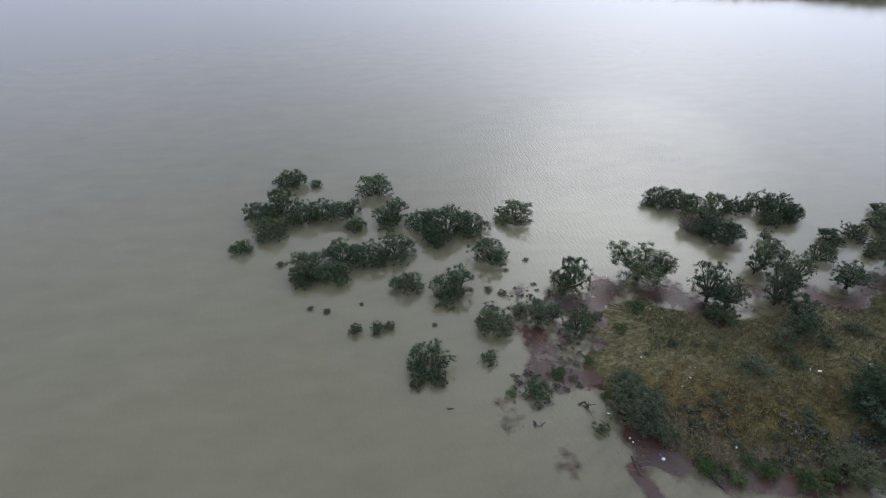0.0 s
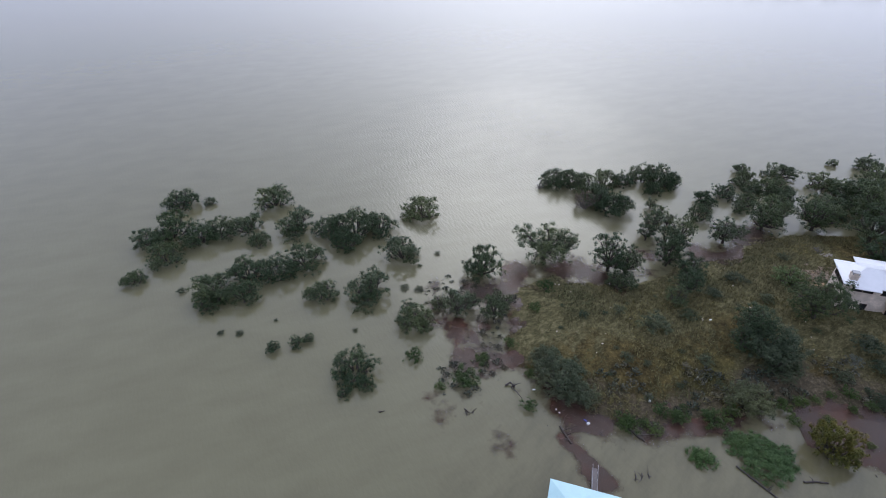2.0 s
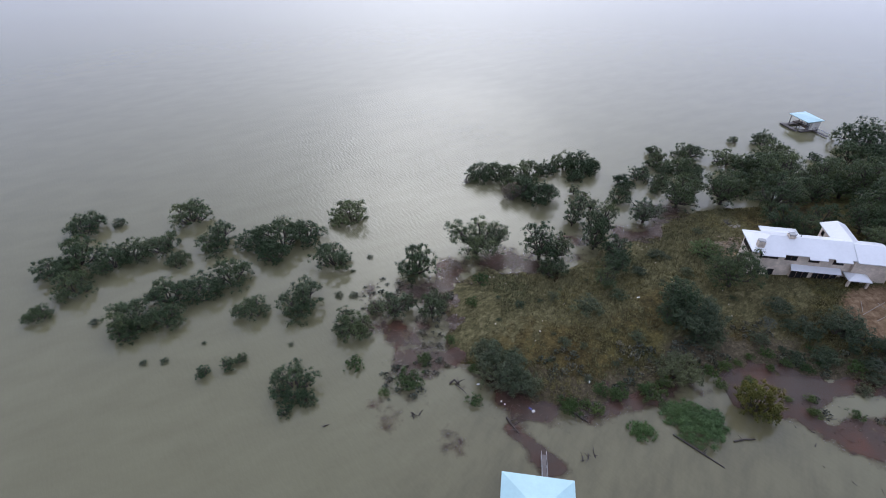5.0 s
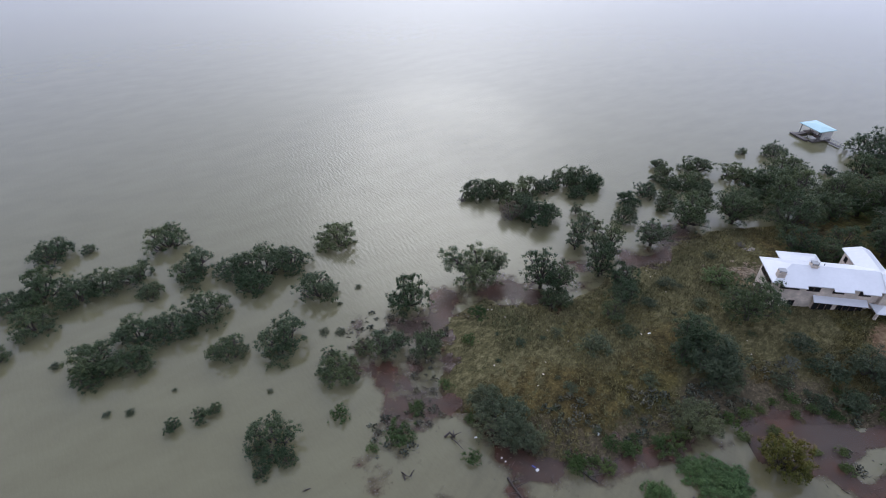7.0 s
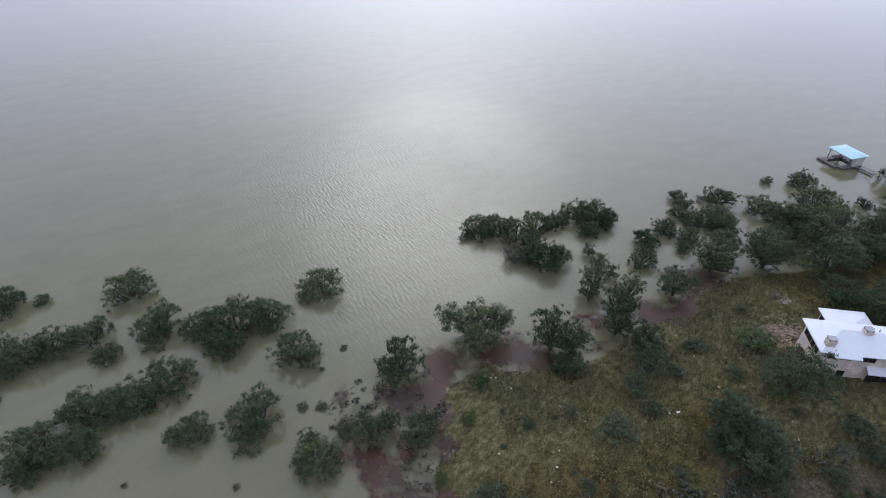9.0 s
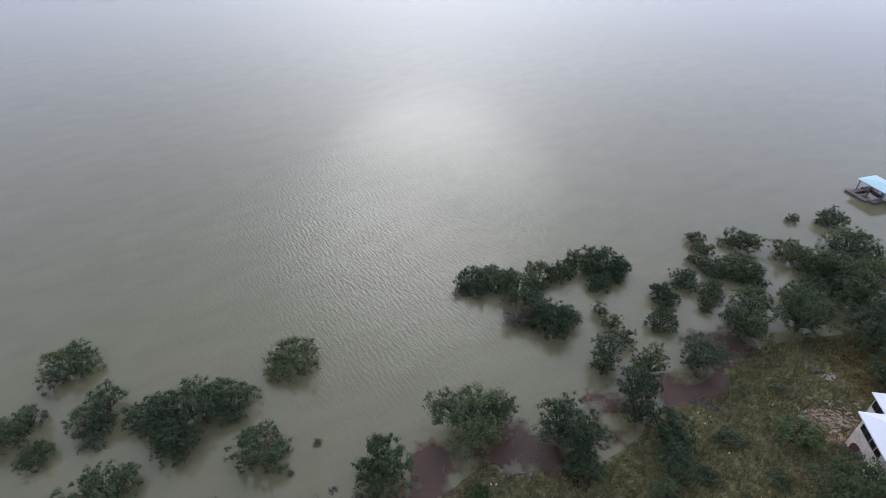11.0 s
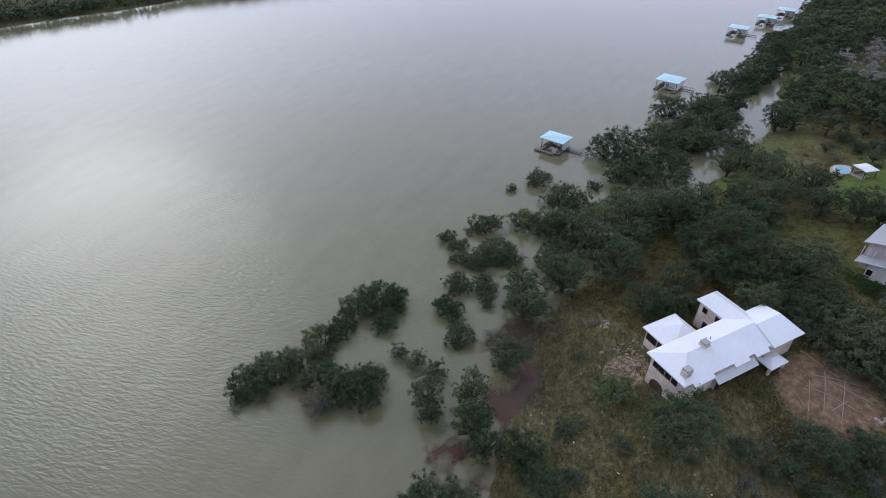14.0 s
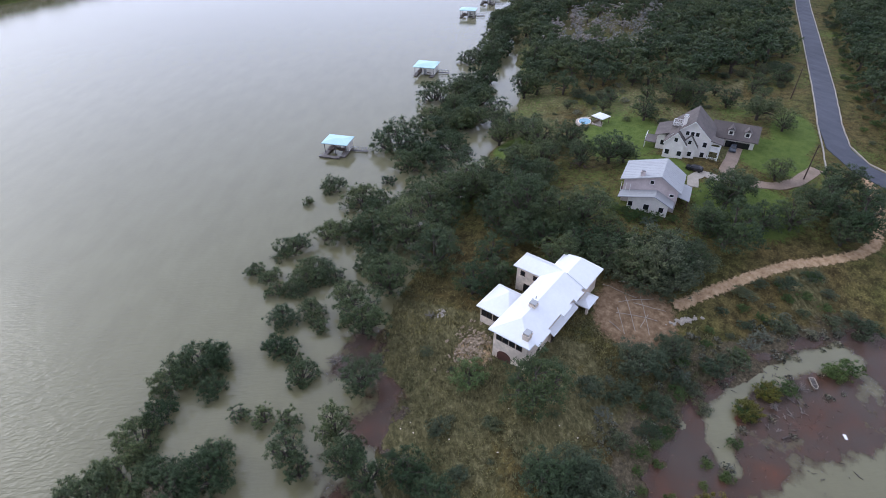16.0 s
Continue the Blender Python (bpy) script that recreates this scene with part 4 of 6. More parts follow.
def uneven_roof(x0, x1, y0, ym, y1, z0, zr, z1, thick=0.18):
    """A gabled roof with its ridge off the middle: eaves at z0 and z1, ridge at zr."""
    top = [(x, y, z) for x in (x0, x1) for y, z in ((y0, z0), (ym, zr), (y1, z1))]
    low = [(x, y, z - thick) for x, y, z in top]
    faces = [(0, 1, 4, 3), (1, 2, 5, 4), (9, 10, 7, 6), (10, 11, 8, 7), (0, 3, 9, 6), (2, 8, 11, 5), (0, 6, 7, 1), (1, 7, 8, 2), (3, 4, 10, 9), (4, 5, 11, 10)]
    return solid(top + low, faces)


def uneven_gable(x, y0, ym, y1, z, zr, z1, thick):
    """The wall under such a roof, from z up to the slopes."""
    ring = [(y0, z), (y1, z), (y1, z1), (ym, zr)]
    v = [(x, p, q) for p, q in ring] + [(x + thick, p, q) for p, q in ring]
    return solid(v, [(0, 1, 2, 3), (7, 6, 5, 4), (0, 4, 5, 1), (1, 5, 6, 2), (2, 6, 7, 3), (3, 7, 4, 0)])


def add_seams(parent, material, x0, x1, y0, z0, y1, z1, gap):
    """Standing seams running down a roof slope from (y0, z0) to (y1, z1)."""
    n = int((x1 - x0) / gap)
    for i in range(n + 1):
        x = x0 + (x1 - x0) * i / n
        part("roof_seam", solid([(x - 0.03, y0, z0), (x + 0.03, y0, z0), (x + 0.03, y1, z1), (x - 0.03, y1, z1), (x - 0.03, y0, z0 + 0.025), (x + 0.03, y0, z0 + 0.025), (x + 0.03, y1, z1 + 0.025), (x - 0.03, y1, z1 + 0.025)], [(4, 5, 6, 7), (3, 2, 1, 0), (0, 1, 5, 4), (1, 2, 6, 5), (2, 3, 7, 6), (3, 0, 4, 7)]), material, parent)


def add_window(parent, face, u, z, w, h, at, name="window", frame_mat=None):
    """A window in a wall: face is the side it looks to (x-, x+, y-, y+), at the wall's outer plane."""
    frame_mat = frame_mat or TRIMWHITE
    s = -1 if face[1] == "-" else 1

    def slab(u0, u1, z0, z1, d0, d1):
        lo, hi = sorted((at + s * d0, at + s * d1))
        return box(lo, hi, u0, u1, z0, z1) if face[0] == "x" else box(u0, u1, lo, hi, z0, z1)

    bm = bmesh.new()
    for u0, u1, z0, z1 in ((u - w / 2 - 0.09, u + w / 2 + 0.09, z + h, z + h + 0.1), (u - w / 2 - 0.12, u + w / 2 + 0.12, z - 0.12, z), (u - w / 2 - 0.09, u - w / 2, z, z + h), (u + w / 2, u + w / 2 + 0.09, z, z + h)):
        lo, hi = sorted((at - s * 0.05, at + s * 0.07))
        if face[0] == "x":
            add_box(bm, lo, hi, u0, u1, z0, z1)
        else:
            add_box(bm, u0, u1, lo, hi, z0, z1)
    fr = part(name, bm, frame_mat, parent)
    part("pane", slab(u - w / 2, u + w / 2, z, z + h, -0.05, 0.025), GLASS, fr)
    return fr


def add_chimney(parent, x, y, z0, z1, w, d, material):
    bm = box(x - w / 2, x + w / 2, y - d / 2, y + d / 2, z0, z1)
    add_box(bm, x - w / 2 - 0.1, x + w / 2 + 0.1, y - d / 2 - 0.1, y + d / 2 + 0.1, z1, z1 + 0.15)
    ch = part("chimney", bm, material, parent)
    cap = bmesh.new()
    for i in range(4):
        add_box(cap, x - w / 2 + (0.05 if i % 2 else w - 0.2), x - w / 2 + (0.2 if i % 2 else w - 0.05), y - d / 2 + (0.05 if i < 2 else d - 0.2), y - d / 2 + (0.2 if i < 2 else d - 0.05), z1 + 0.15, z1 + 0.5)
    add_box(cap, x - w / 2, x + w / 2, y - d / 2, y + d / 2, z1 + 0.5, z1 + 0.58)
    part("chimney_cap", cap, GREYMETAL, ch)


def stone_house():
    """The two-storey limestone house with white metal roofs."""
    h = rooted("house", pose(65.2, 84.3, 2.9, 0, 0, -11.5), "cream limestone two-storey house with white metal roofs", "house")
    e = 6.4
    part("wall", box(2.1, 20.2, 1.6, 7.9, -1.2, e), LIMESTONE, h, "cream limestone main block")
    part("wall", box(18.9, 22.8, 7.9, 13.6, -1.2, e), LIMESTONE, h)
    part("wall", box(20.2, 27.0, 0.9, 7.6, -1.2, e - 0.1), LIMESTONE, h)
    part("wall", box(7.8, 14.2, 7.9, 14.3, -1.2, 3.7), LIMESTONE, h)
    part("wall", box(9.9, 18.3, 1.0, 1.6, -1.2, 3.1), LIMESTONE, h)
    part("roof", hip_roof(1.4, 20.4, 0.8, 8.6, e, 1.75, 3.9, 0.02), ROOFMETAL, h, "white metal hipped roof")
    part("roof", hip_roof(18.4, 23.4, 4.4, 14.2, e + 0.004, 1.35, 0.02, 1.0, along="y"), ROOFMETAL, h)
    part("roof", hip_roof(20.3, 27.7, 0.15, 8.2, e + 0.006, 1.74, 0.02, 1.6), ROOFMETAL, h)
    part("roof", hip_roof(7.2, 14.8, 8.0, 14.9, 3.85, 1.3, 5.2, 2.0), ROOFMETAL, h, "white metal roof of the low rear wing")
    part("roof", shed_roof(9.5, 18.65, 0.38, 1.62, 3.1, 3.75), ROOFMETAL, h, "white metal lean-to roof")
    part("roof", hip_roof(19.2, 23.4, -1.4, 1.5, 3.25, 0.7, 1.45, 1.45), ROOFMETAL, h, "white metal porch roof")
    for x0, x1 in ((3.1, 7.4), (11.8, 15.1), (16.5, 19.5)):
        part("eave", shed_roof(x0, x1, 0.2, 0.86, e - 0.27, e + 0.03), ROOFMETAL, h)
    for x in (19.6, 23.0):
        part("post", box(x - 0.2, x + 0.2, -1.15, -0.75, -1.2, 3.15), LIMESTONE, h)
    part("wall", box(20.6, 22.8, 0.3, 0.92, -1.2, 3.2), LIMESTONE, h)
    add_window(h, "y-", 21.6, 0.2, 1.3, 2.2, 0.3, "door", DARKWOOD)
    add_chimney(h, 2.95, 2.25, e + 0.2, 7.75, 1.25, 1.05, LIMESTONE)
    add_chimney(h, 9.1, 4.75, e + 1.4, 8.3, 1.15, 1.15, LIMESTONE)
    for x, y in ((10.4, 5.6), (11.2, 5.4)):
        verts, faces = [], []
        add_tube(verts, faces, [(x, y, e + 1.0), (x, y, e + 1.95)], [0.09, 0.09], 8)
        new("roof_vent", mesh_of("roof_vent", verts, faces, GREYMETAL)).parent = h
    for v in (3.0, 4.3, 5.6, 6.8):
        add_window(h, "x-", v, 4.4, 0.95, 1.3, 2.1, frame_mat=DARKWOOD)
    # dark panel on the wall; its colour stands in for shade inside the arch
    arch = bmesh.new()
    ring = [(5.6 + 1.35 * math.cos(math.pi * i / 12), 1.0 + 1.15 * math.sin(math.pi * i / 12)) for i in range(13)] + [(4.25, -1.0), (6.95, -1.0)]
    vs = [arch.verts.new((2.02, p, q)) for p, q in ring] + [arch.verts.new((2.15, p, q)) for p, q in ring]
    k = len(ring)
    arch.faces.new(vs[:k]), arch.faces.new(vs[k:][::-1])
    for i in range(k):
        arch.faces.new((vs[i], vs[(i + 1) % k], vs[k + (i + 1) % k], vs[k + i]))
    part("archway", arch, REDARCH, h, "dark red-brown arched panel painted as a shaded opening")
    for u, w in ((4.2, 1.5), (6.0, 1.5), (8.6, 0.9), (9.7, 0.9), (13.4, 1.8), (17.8, 1.8)):
        add_window(h, "y-", u, 4.7, w, 1.0, 1.6, frame_mat=DARKWOOD)
    for u in (10.4, 11.5, 12.6, 14.4, 15.5, 16.6, 17.7):
        add_window(h, "y-", u, 0.9, 0.85, 1.7, 1.0, frame_mat=DARKWOOD)
    for u in (4.0, 6.4):
        add_window(h, "y-", u, 0.2, 1.0, 1.8, 1.6, frame_mat=DARKWOOD)
    for v, z in ((9.6, 4.5), (12.3, 4.5)):
        add_window(h, "x-", v, z, 0.8, 0.9, 18.9, frame_mat=DARKWOOD)
    add_window(h, "x-", 10.9, 0.3, 1.8, 2.3, 18.9, "glass_door", DARKWOOD)
    for v in (9.6, 11.0, 12.4, 13.5):
        add_window(h, "x-", v, 1.7, 1.0, 1.4, 7.8, frame_mat=DARKWOOD)
    for v in (2.6, 5.6):
        add_window(h, "x+", v, 2.8, 1.1, 1.2, 27.0, frame_mat=DARKWOOD)
    return h


def rake_boards(parent, x, y0, y1, z, rise, material):
    """Two sloping white boards along the edges of a gable that faces along x."""
    mid = (y0 + y1) / 2
    for ya in (y0, y1):
        dy = 0.16 if ya < mid else -0.16
        ring = [(ya, z), (mid, z + rise), (mid, z + rise - 0.26), (ya + dy, z - 0.12), (ya, z - 0.16)]
        verts = [(x, a, b) for a, b in ring] + [(x + 0.1, a, b) for a, b in ring]
        k = len(ring)
        faces = [tuple(range(k)), tuple(range(2 * k - 1, k - 1, -1))] + [(i, (i + 1) % k, k + (i + 1) % k, k + i) for i in range(k)]
        part("rake_board", solid(verts, faces), material, parent)


def gable_house():
    """The smaller pale house with two tiers of grey metal gables."""
    h = rooted("house", pose(121.8, 68.9, 6.6) @ Matrix.Diagonal((0.96, 0.95, 0.96, 1)), "pale pink house with grey metal gabled roofs", "house")
    part("wall", box(2.0, 11.0, 0.9, 13.4, -1.5, 5.4), PINKBRICK, h)
    for x in (2.0, 10.75):
        part("gable", uneven_gable(x, 0.9, 5.3, 13.4, 5.4, 8.2, 6.1, 0.25), PINKBRICK, h)
    roof = part("roof", uneven_roof(1.2, 11.6, 0.2, 5.3, 14.3, 5.2, 8.5, 5.95), GREYMETAL, h, "pale grey metal gabled roof")
    add_seams(roof, GREYMETAL, 1.4, 11.4, 0.2, 5.2, 5.3, 8.5, 0.9)
    add_seams(roof, GREYMETAL, 1.4, 11.4, 5.3, 8.5, 14.3, 5.95, 0.9)
    part("wall", box(-0.6, 2.0, 2.2, 11.4, -1.5, 2.6), STUCCO, h)
    part("gable", uneven_gable(-0.6, 2.2, 5.6, 11.4, 2.6, 4.3, 3.1, 0.2), STUCCO, h)
    low_roof = part("roof", uneven_roof(-1.6, 1.98, 1.2, 5.6, 13.8, 2.5, 4.6, 2.75), GREYMETAL, h)
    add_seams(low_roof, GREYMETAL, -1.5, 1.9, 1.2, 2.5, 5.6, 4.6, 0.85)
    add_seams(low_roof, GREYMETAL, -1.5, 1.9, 5.6, 4.6, 13.8, 2.75, 0.85)
    part("porch_roof", shed_roof(3.2, 10.6, -1.9, 0.88, 2.7, 3.4), GREYMETAL, h)
    for x in (3.4, 7.0, 10.4):
        part("post", box(x - 0.1, x + 0.1, -1.75, -1.55, -1.5, 2.62), DARKWOOD, h)
    add_chimney(h, 2.6, 9.6, 6.0, 8.2, 1.0, 1.0, PINKBRICK)
    part("balcony", box(1.4, 3.6, 11.6, 13.9, 2.6, 2.8), DARKWOOD, h, "dark upstairs balcony")
    for y in (11.7, 12.7, 13.8):
        part("balcony_post", box(1.45, 1.57, y - 0.06, y + 0.06, 2.8, 5.1), TRIMWHITE, h)
    add_window(h, "x-", 11.9 - 1.2, 0.4, 1.0, 1.3, -0.6)
    add_window(h, "x-", 7.0, 0.3, 1.2, 1.4, -0.6)
    add_window(h, "x-", 3.6, 0.4, 1.0, 1.3, -0.6)
    add_window(h, "x-", 2.2, 3.6, 0.9, 0.6, 2.0)
    add_window(h, "x-", 7.1, 5.9, 0.8, 0.8, 2.0)
    for x in (4.2, 6.6, 9.0):
        add_window(h, "y-", x, 0.2, 1.1, 1.7, 0.9)
    return h


def white_house():
    """The large white house with steep shingle gables, dormers and a garage."""
    h = rooted("house", pose(149.5, 54.5, 8.0), "white two-storey house with steep grey shingle gables and dormers", "house")
    e = 5.0
    part("wall", box(2.0, 13.0, 11.0, 20.4, -1.5, e), STUCCO, h)
    part("gable", gable_wall(2.0, 11.0, 20.4, e, 4.2, 0.25), STUCCO, h)
    part("gable", gable_wall(12.75, 11.0, 20.4, e, 4.2, 0.25), STUCCO, h)
    part("roof", hip_roof(1.4, 13.6, 10.2, 21.2, e - 0.35, 4.8, 0.0, 0.0), SHINGLE, h, "steep grey shingle roof")
    for y0, y1, x0, top, rise in ((16.6, 21.6, -0.2, 3.6, 3.0), (14.0, 17.6, 0.8, 3.2, 2.6)):
        part("wall", box(x0, 2.0, y0, y1, -1.5, top), STUCCO, h)
        part("gable", gable_wall(x0, y0, y1, top, rise, 0.2), STUCCO, h)
        part("roof", hip_roof(x0 - 0.4, 4.4, y0 - 0.4, y1 + 0.4, top - 0.2, rise + 0.3, 0.0, 0.0), SHINGLE, h)
    part("wall", box(4.5, 12.0, 20.4, 24.0, -1.5, 3.4), STUCCO, h)
    part("roof", shed_roof(3.8, 12.8, 24.8, 20.4, 3.2, 4.8), SHINGLE, h)
    part("wall", box(11.0, 17.5, 0.4, 11.0, -1.5, 3.2), STUCCO, h)
    part("roof", hip_roof(10.2, 18.3, -0.3, 11.4, 3.0, 3.1, 0.0, 0.0, along="y"), SHINGLE, h, "grey shingle garage roof")
    part("gable", gable_wall(0.4, 11.0, 17.5, 3.2, 2.5, 0.2, "y"), STUCCO, h)
    for y in (2.6, 6.6):
        part("dormer", box(11.2, 13.4, y - 0.7, y + 0.7, 3.3, 5.1), STUCCO, h)
        part("dormer_roof", hip_roof(10.9, 14.2, y - 0.95, y + 0.95, 5.0, 0.9, 0.0, 0.0), SHINGLE, h)
        add_window(h, "x-", y, 3.9, 0.8, 0.9, 11.2)
    # near-black slab stands in for the shade inside the open garage
    gd = part("garage_door", box(10.9, 11.03, 1.4, 7.2, -1.0, 2.2), GLASS, h, "dark panel painted as the shaded open garage doorway")
    part("porch_floor", box(1.4, 4.4, 8.4, 11.0, 2.4, 2.65), TRIMWHITE, h)
    part("porch_floor", box(1.4, 4.4, 8.4, 11.0, -0.3, -0.1), TRIMWHITE, h)
    part("porch_roof", shed_roof(1.0, 4.8, 7.9, 11.05, 4.7, 5.4), SHINGLE, h)
    for x in (1.55, 4.25):
        for y in (8.5, 10.8):
            part("column", box(x - 0.13, x + 0.13, y - 0.13, y + 0.13, -1.5, 4.7), TRIMWHITE, h)
    for z in (-0.1, 2.65):
        bm = bmesh.new()
        add_box(bm, 1.45, 1.53, 8.6, 10.7, z + 0.85, z + 0.95)
        for i in range(9):
            add_box(bm, 1.46, 1.52, 8.7 + i * 0.24, 8.75 + i * 0.24, z, z + 0.86)
        part("railing", bm, TRIMWHITE, h)
    deck = part("deck", box(4.0, 9.0, 24.0, 27.0, 0.9, 1.1), DECKWOOD, h, "rear deck with white railing")
    bm = bmesh.new()
    for x in np.arange(4.05, 9.0, 0.3):
        add_box(bm, x, x + 0.05, 26.9, 26.95, 1.1, 2.0)
    add_box(bm, 4.0, 9.0, 26.88, 26.97, 2.0, 2.1)
    part("railing", bm, TRIMWHITE, deck)
    for x in (4.2, 8.8):
        part("post", box(x - 0.1, x + 0.1, 26.7, 26.9, -1.5, 0.9), TRIMWHITE, deck)
    deck_top = part("roof_deck", box(4.2, 7.0, 18.8, 21.0, 6.2, 6.5), DECKWOOD, h, "small roof deck with white railing")
    for x0, x1, y0, y1 in ((4.2, 7.0, 18.8, 18.9), (4.2, 7.0, 20.9, 21.0), (4.2, 4.3, 18.9, 20.9), (6.9, 7.0, 18.9, 20.9)):
        bm = bmesh.new()
        add_box(bm, x0, x1, y0, y1, 7.3, 7.42)
        n = 8
        for i in range(n + 1):
            cx, cy = x0 + 0.04 + (x1 - x0 - 0.08) * (i / n if x1 - x0 > 1 else 0.5), y0 + 0.04 + (y1 - y0 - 0.08) * (i / n if y1 - y0 > 1 else 0.5)
            add_box(bm, cx - 0.03, cx + 0.03, cy - 0.03, cy + 0.03, 6.5, 7.3)
        part("railing", bm, TRIMWHITE, deck_top)
    for x, y0, y1, z, rise in ((1.34, 10.2, 21.2, e - 0.35, 4.8), (-0.66, 16.2, 22.0, 3.4, 3.3), (0.34, 13.6, 18.0, 3.0, 2.9)):
        rake_boards(h, x, y0, y1, z, rise, TRIMWHITE)
    add_chimney(h, 4.0, 18.2, 6.5, 9.4, 0.9, 0.9, STUCCO)
    for y in (14.5, 15.7, 16.9):
        add_window(h, "x-", y, e + 0.5, 0.8, 1.0, 2.0)
    add_window(h, "x-", 19.1, 4.1, 0.8, 1.0, -0.2)
    for y in (17.6, 20.6):
        add_window(h, "x-", y, 0.4, 1.0, 1.3, -0.2)
    add_window(h, "x-", 15.8, 3.7, 0.7, 0.9, 0.8)
    add_window(h, "x-", 15.2, 0.4, 0.9, 1.2, 0.8)
    add_window(h, "x-", 12.2, 3.0, 0.9, 1.3, 2.0)
    add_window(h, "x-", 12.2, 0.2, 0.9, 1.3, 2.0)
    add_window(h, "x-", 22.4, 0.6, 1.0, 1.3, 4.5)
    return h


stone_house()
gable_house()
white_house()


# ---- boat docks ----
def boat_dock(x, y, turn, w, d, rise, hipped, label, gang, room=(3.2, 1.7), apron=0.0):
    """A floating dock: pontoon deck, posts, pale blue roof, a store room and a gangway."""
    k = rooted("boat_dock", pose(x, y, 0, 0, 0, turn), label, "boat dock", "boat docks")
    bm = box(-w / 2, w / 2, d / 2 - 1.6, d / 2, 0.15, 0.5)
    add_box(bm, -w / 2, -w / 2 + 1.4, -d / 2 - 1.5, d / 2 - 1.6, 0.15, 0.5)
    add_box(bm, w / 2 - 1.4, w / 2, -d / 2 - 1.5, d / 2 - 1.6, 0.15, 0.5)
    if apron:
        add_box(bm, -w / 2 - 0.6, w / 2 - 1.4, -d / 2 - 1.5 - apron, -d / 2 - 1.5, 0.15, 0.5)
    part("deck", bm, DECKWOOD, k)
    for sx in (-1, 1):
        part("float", box(sx * (w / 2 - 0.7) - 0.5, sx * (w / 2 - 0.7) + 0.5, -d / 2 - 1.2, d / 2, -0.4, 0.146), RUBBER, k)
    part("roof", hip_roof(-w / 2 - 0.5, w / 2 + 0.5, -d / 2 - 0.4, d / 2 + 0.4, 3.6, rise, min(w, d) / 2 if hipped else 0.0, min(w, d) / 2 if hipped else 0.0), BLUEMETAL, k, "pale blue metal roof")
    for sx in (-1, 0, 1):
        for sy in (-1, 1):
            part("post", box(sx * (w / 2 - 0.2) - 0.08, sx * (w / 2 - 0.2) + 0.08, sy * (d / 2 - 0.2) - 0.08, sy * (d / 2 - 0.2) + 0.08, 0.1 if sx else -0.4, 3.55), DECKWOOD, k)
    if room:
        rw, rd = room
        rm = part("store_room", box(w / 2 - rw, w / 2 - 0.1, d / 2 - rd, d / 2 - 0.1, 0.5, 3.2), STUCCO, k, "small white store room")
        part("door", box(w / 2 - rw + 0.9, w / 2 - rw + 1.8, d / 2 - rd - 0.06, d / 2 - rd, 0.5, 2.5), GREYMETAL, rm)
    bm = bmesh.new()
    for sx in (-1, 1):
        add_box(bm, -w / 4 - 0.9 if sx < 0 else w / 4 - 0.9, -w / 4 + 0.9 if sx < 0 else w / 4 + 0.9, -d / 2 + 0.6, d / 2 - 2.4, 1.2, 1.35)
    part("boat_lift", bm, DARKWOOD, k)
    gx0, gy0, gx1, gy1 = gang
    n = math.hypot(gx1 - gx0, gy1 - gy0)
    g = part("gangway", box(0, n, -0.4, 0.4, 0.3, 0.45), DECKWOOD, k)
    g.matrix_basis = pose(gx0, gy0, 0, 0, 0, math.degrees(math.atan2(gy1 - gy0, gx1 - gx0)))
    for sy in (-0.4, 0.34):
        bm = bmesh.new()
        add_box(bm, 0, n, sy, sy + 0.06, 1.3, 1.37)
        for i in range(int(n / 1.2) + 1):
            add_box(bm, i * 1.2, i * 1.2 + 0.06, sy, sy + 0.06, 0.45, 1.3)
        part("handrail", bm, GREYMETAL, g)
    return k


boat_dock(16.5, 37.3, -10, 8.9, 9.5, 1.3, True, "floating boat dock with pale blue hipped roof", (1.3, 4.9, 1.1, 10.6))
boat_dock(126.7, 164.1, -77, 7.0, 5.6, 0.5, True, "floating boat dock with pale blue roof and side platform", (3.4, 0.6, 8.6, 1.2), (2.6, 3.4), apron=1.2)
boat_dock(200.6, 173.0, -78, 8.0, 8.0, 0.6, True, "floating boat dock with pale blue roof and white store room", (3.9, 1.0, 9.0, 1.5), (5.0, 7.0))
boat_dock(294, 196, -75, 8.0, 7.0, 0.6, True, "distant floating boat dock with pale blue roof", (3.9, 1.0, 9.0, 1.5), (4.0, 5.5))
boat_dock(326.5, 197.6, -75, 8.0, 7.0, 0.6, True, "distant floating boat dock with pale blue roof", (3.9, 1.0, 9.0, 1.5), (4.0, 5.5))
boat_dock(351, 199, -75, 8.0, 7.0, 0.6, True, "distant floating boat dock with pale blue roof", (3.9, 1.0, 9.0, 1.5), (4.0, 5.5))
boat_dock(383, 200, -75, 8.0, 7.0, 0.6, True, "distant floating boat dock with pale blue roof", (3.9, 1.0, 9.0, 1.5), (4.0, 5.5))


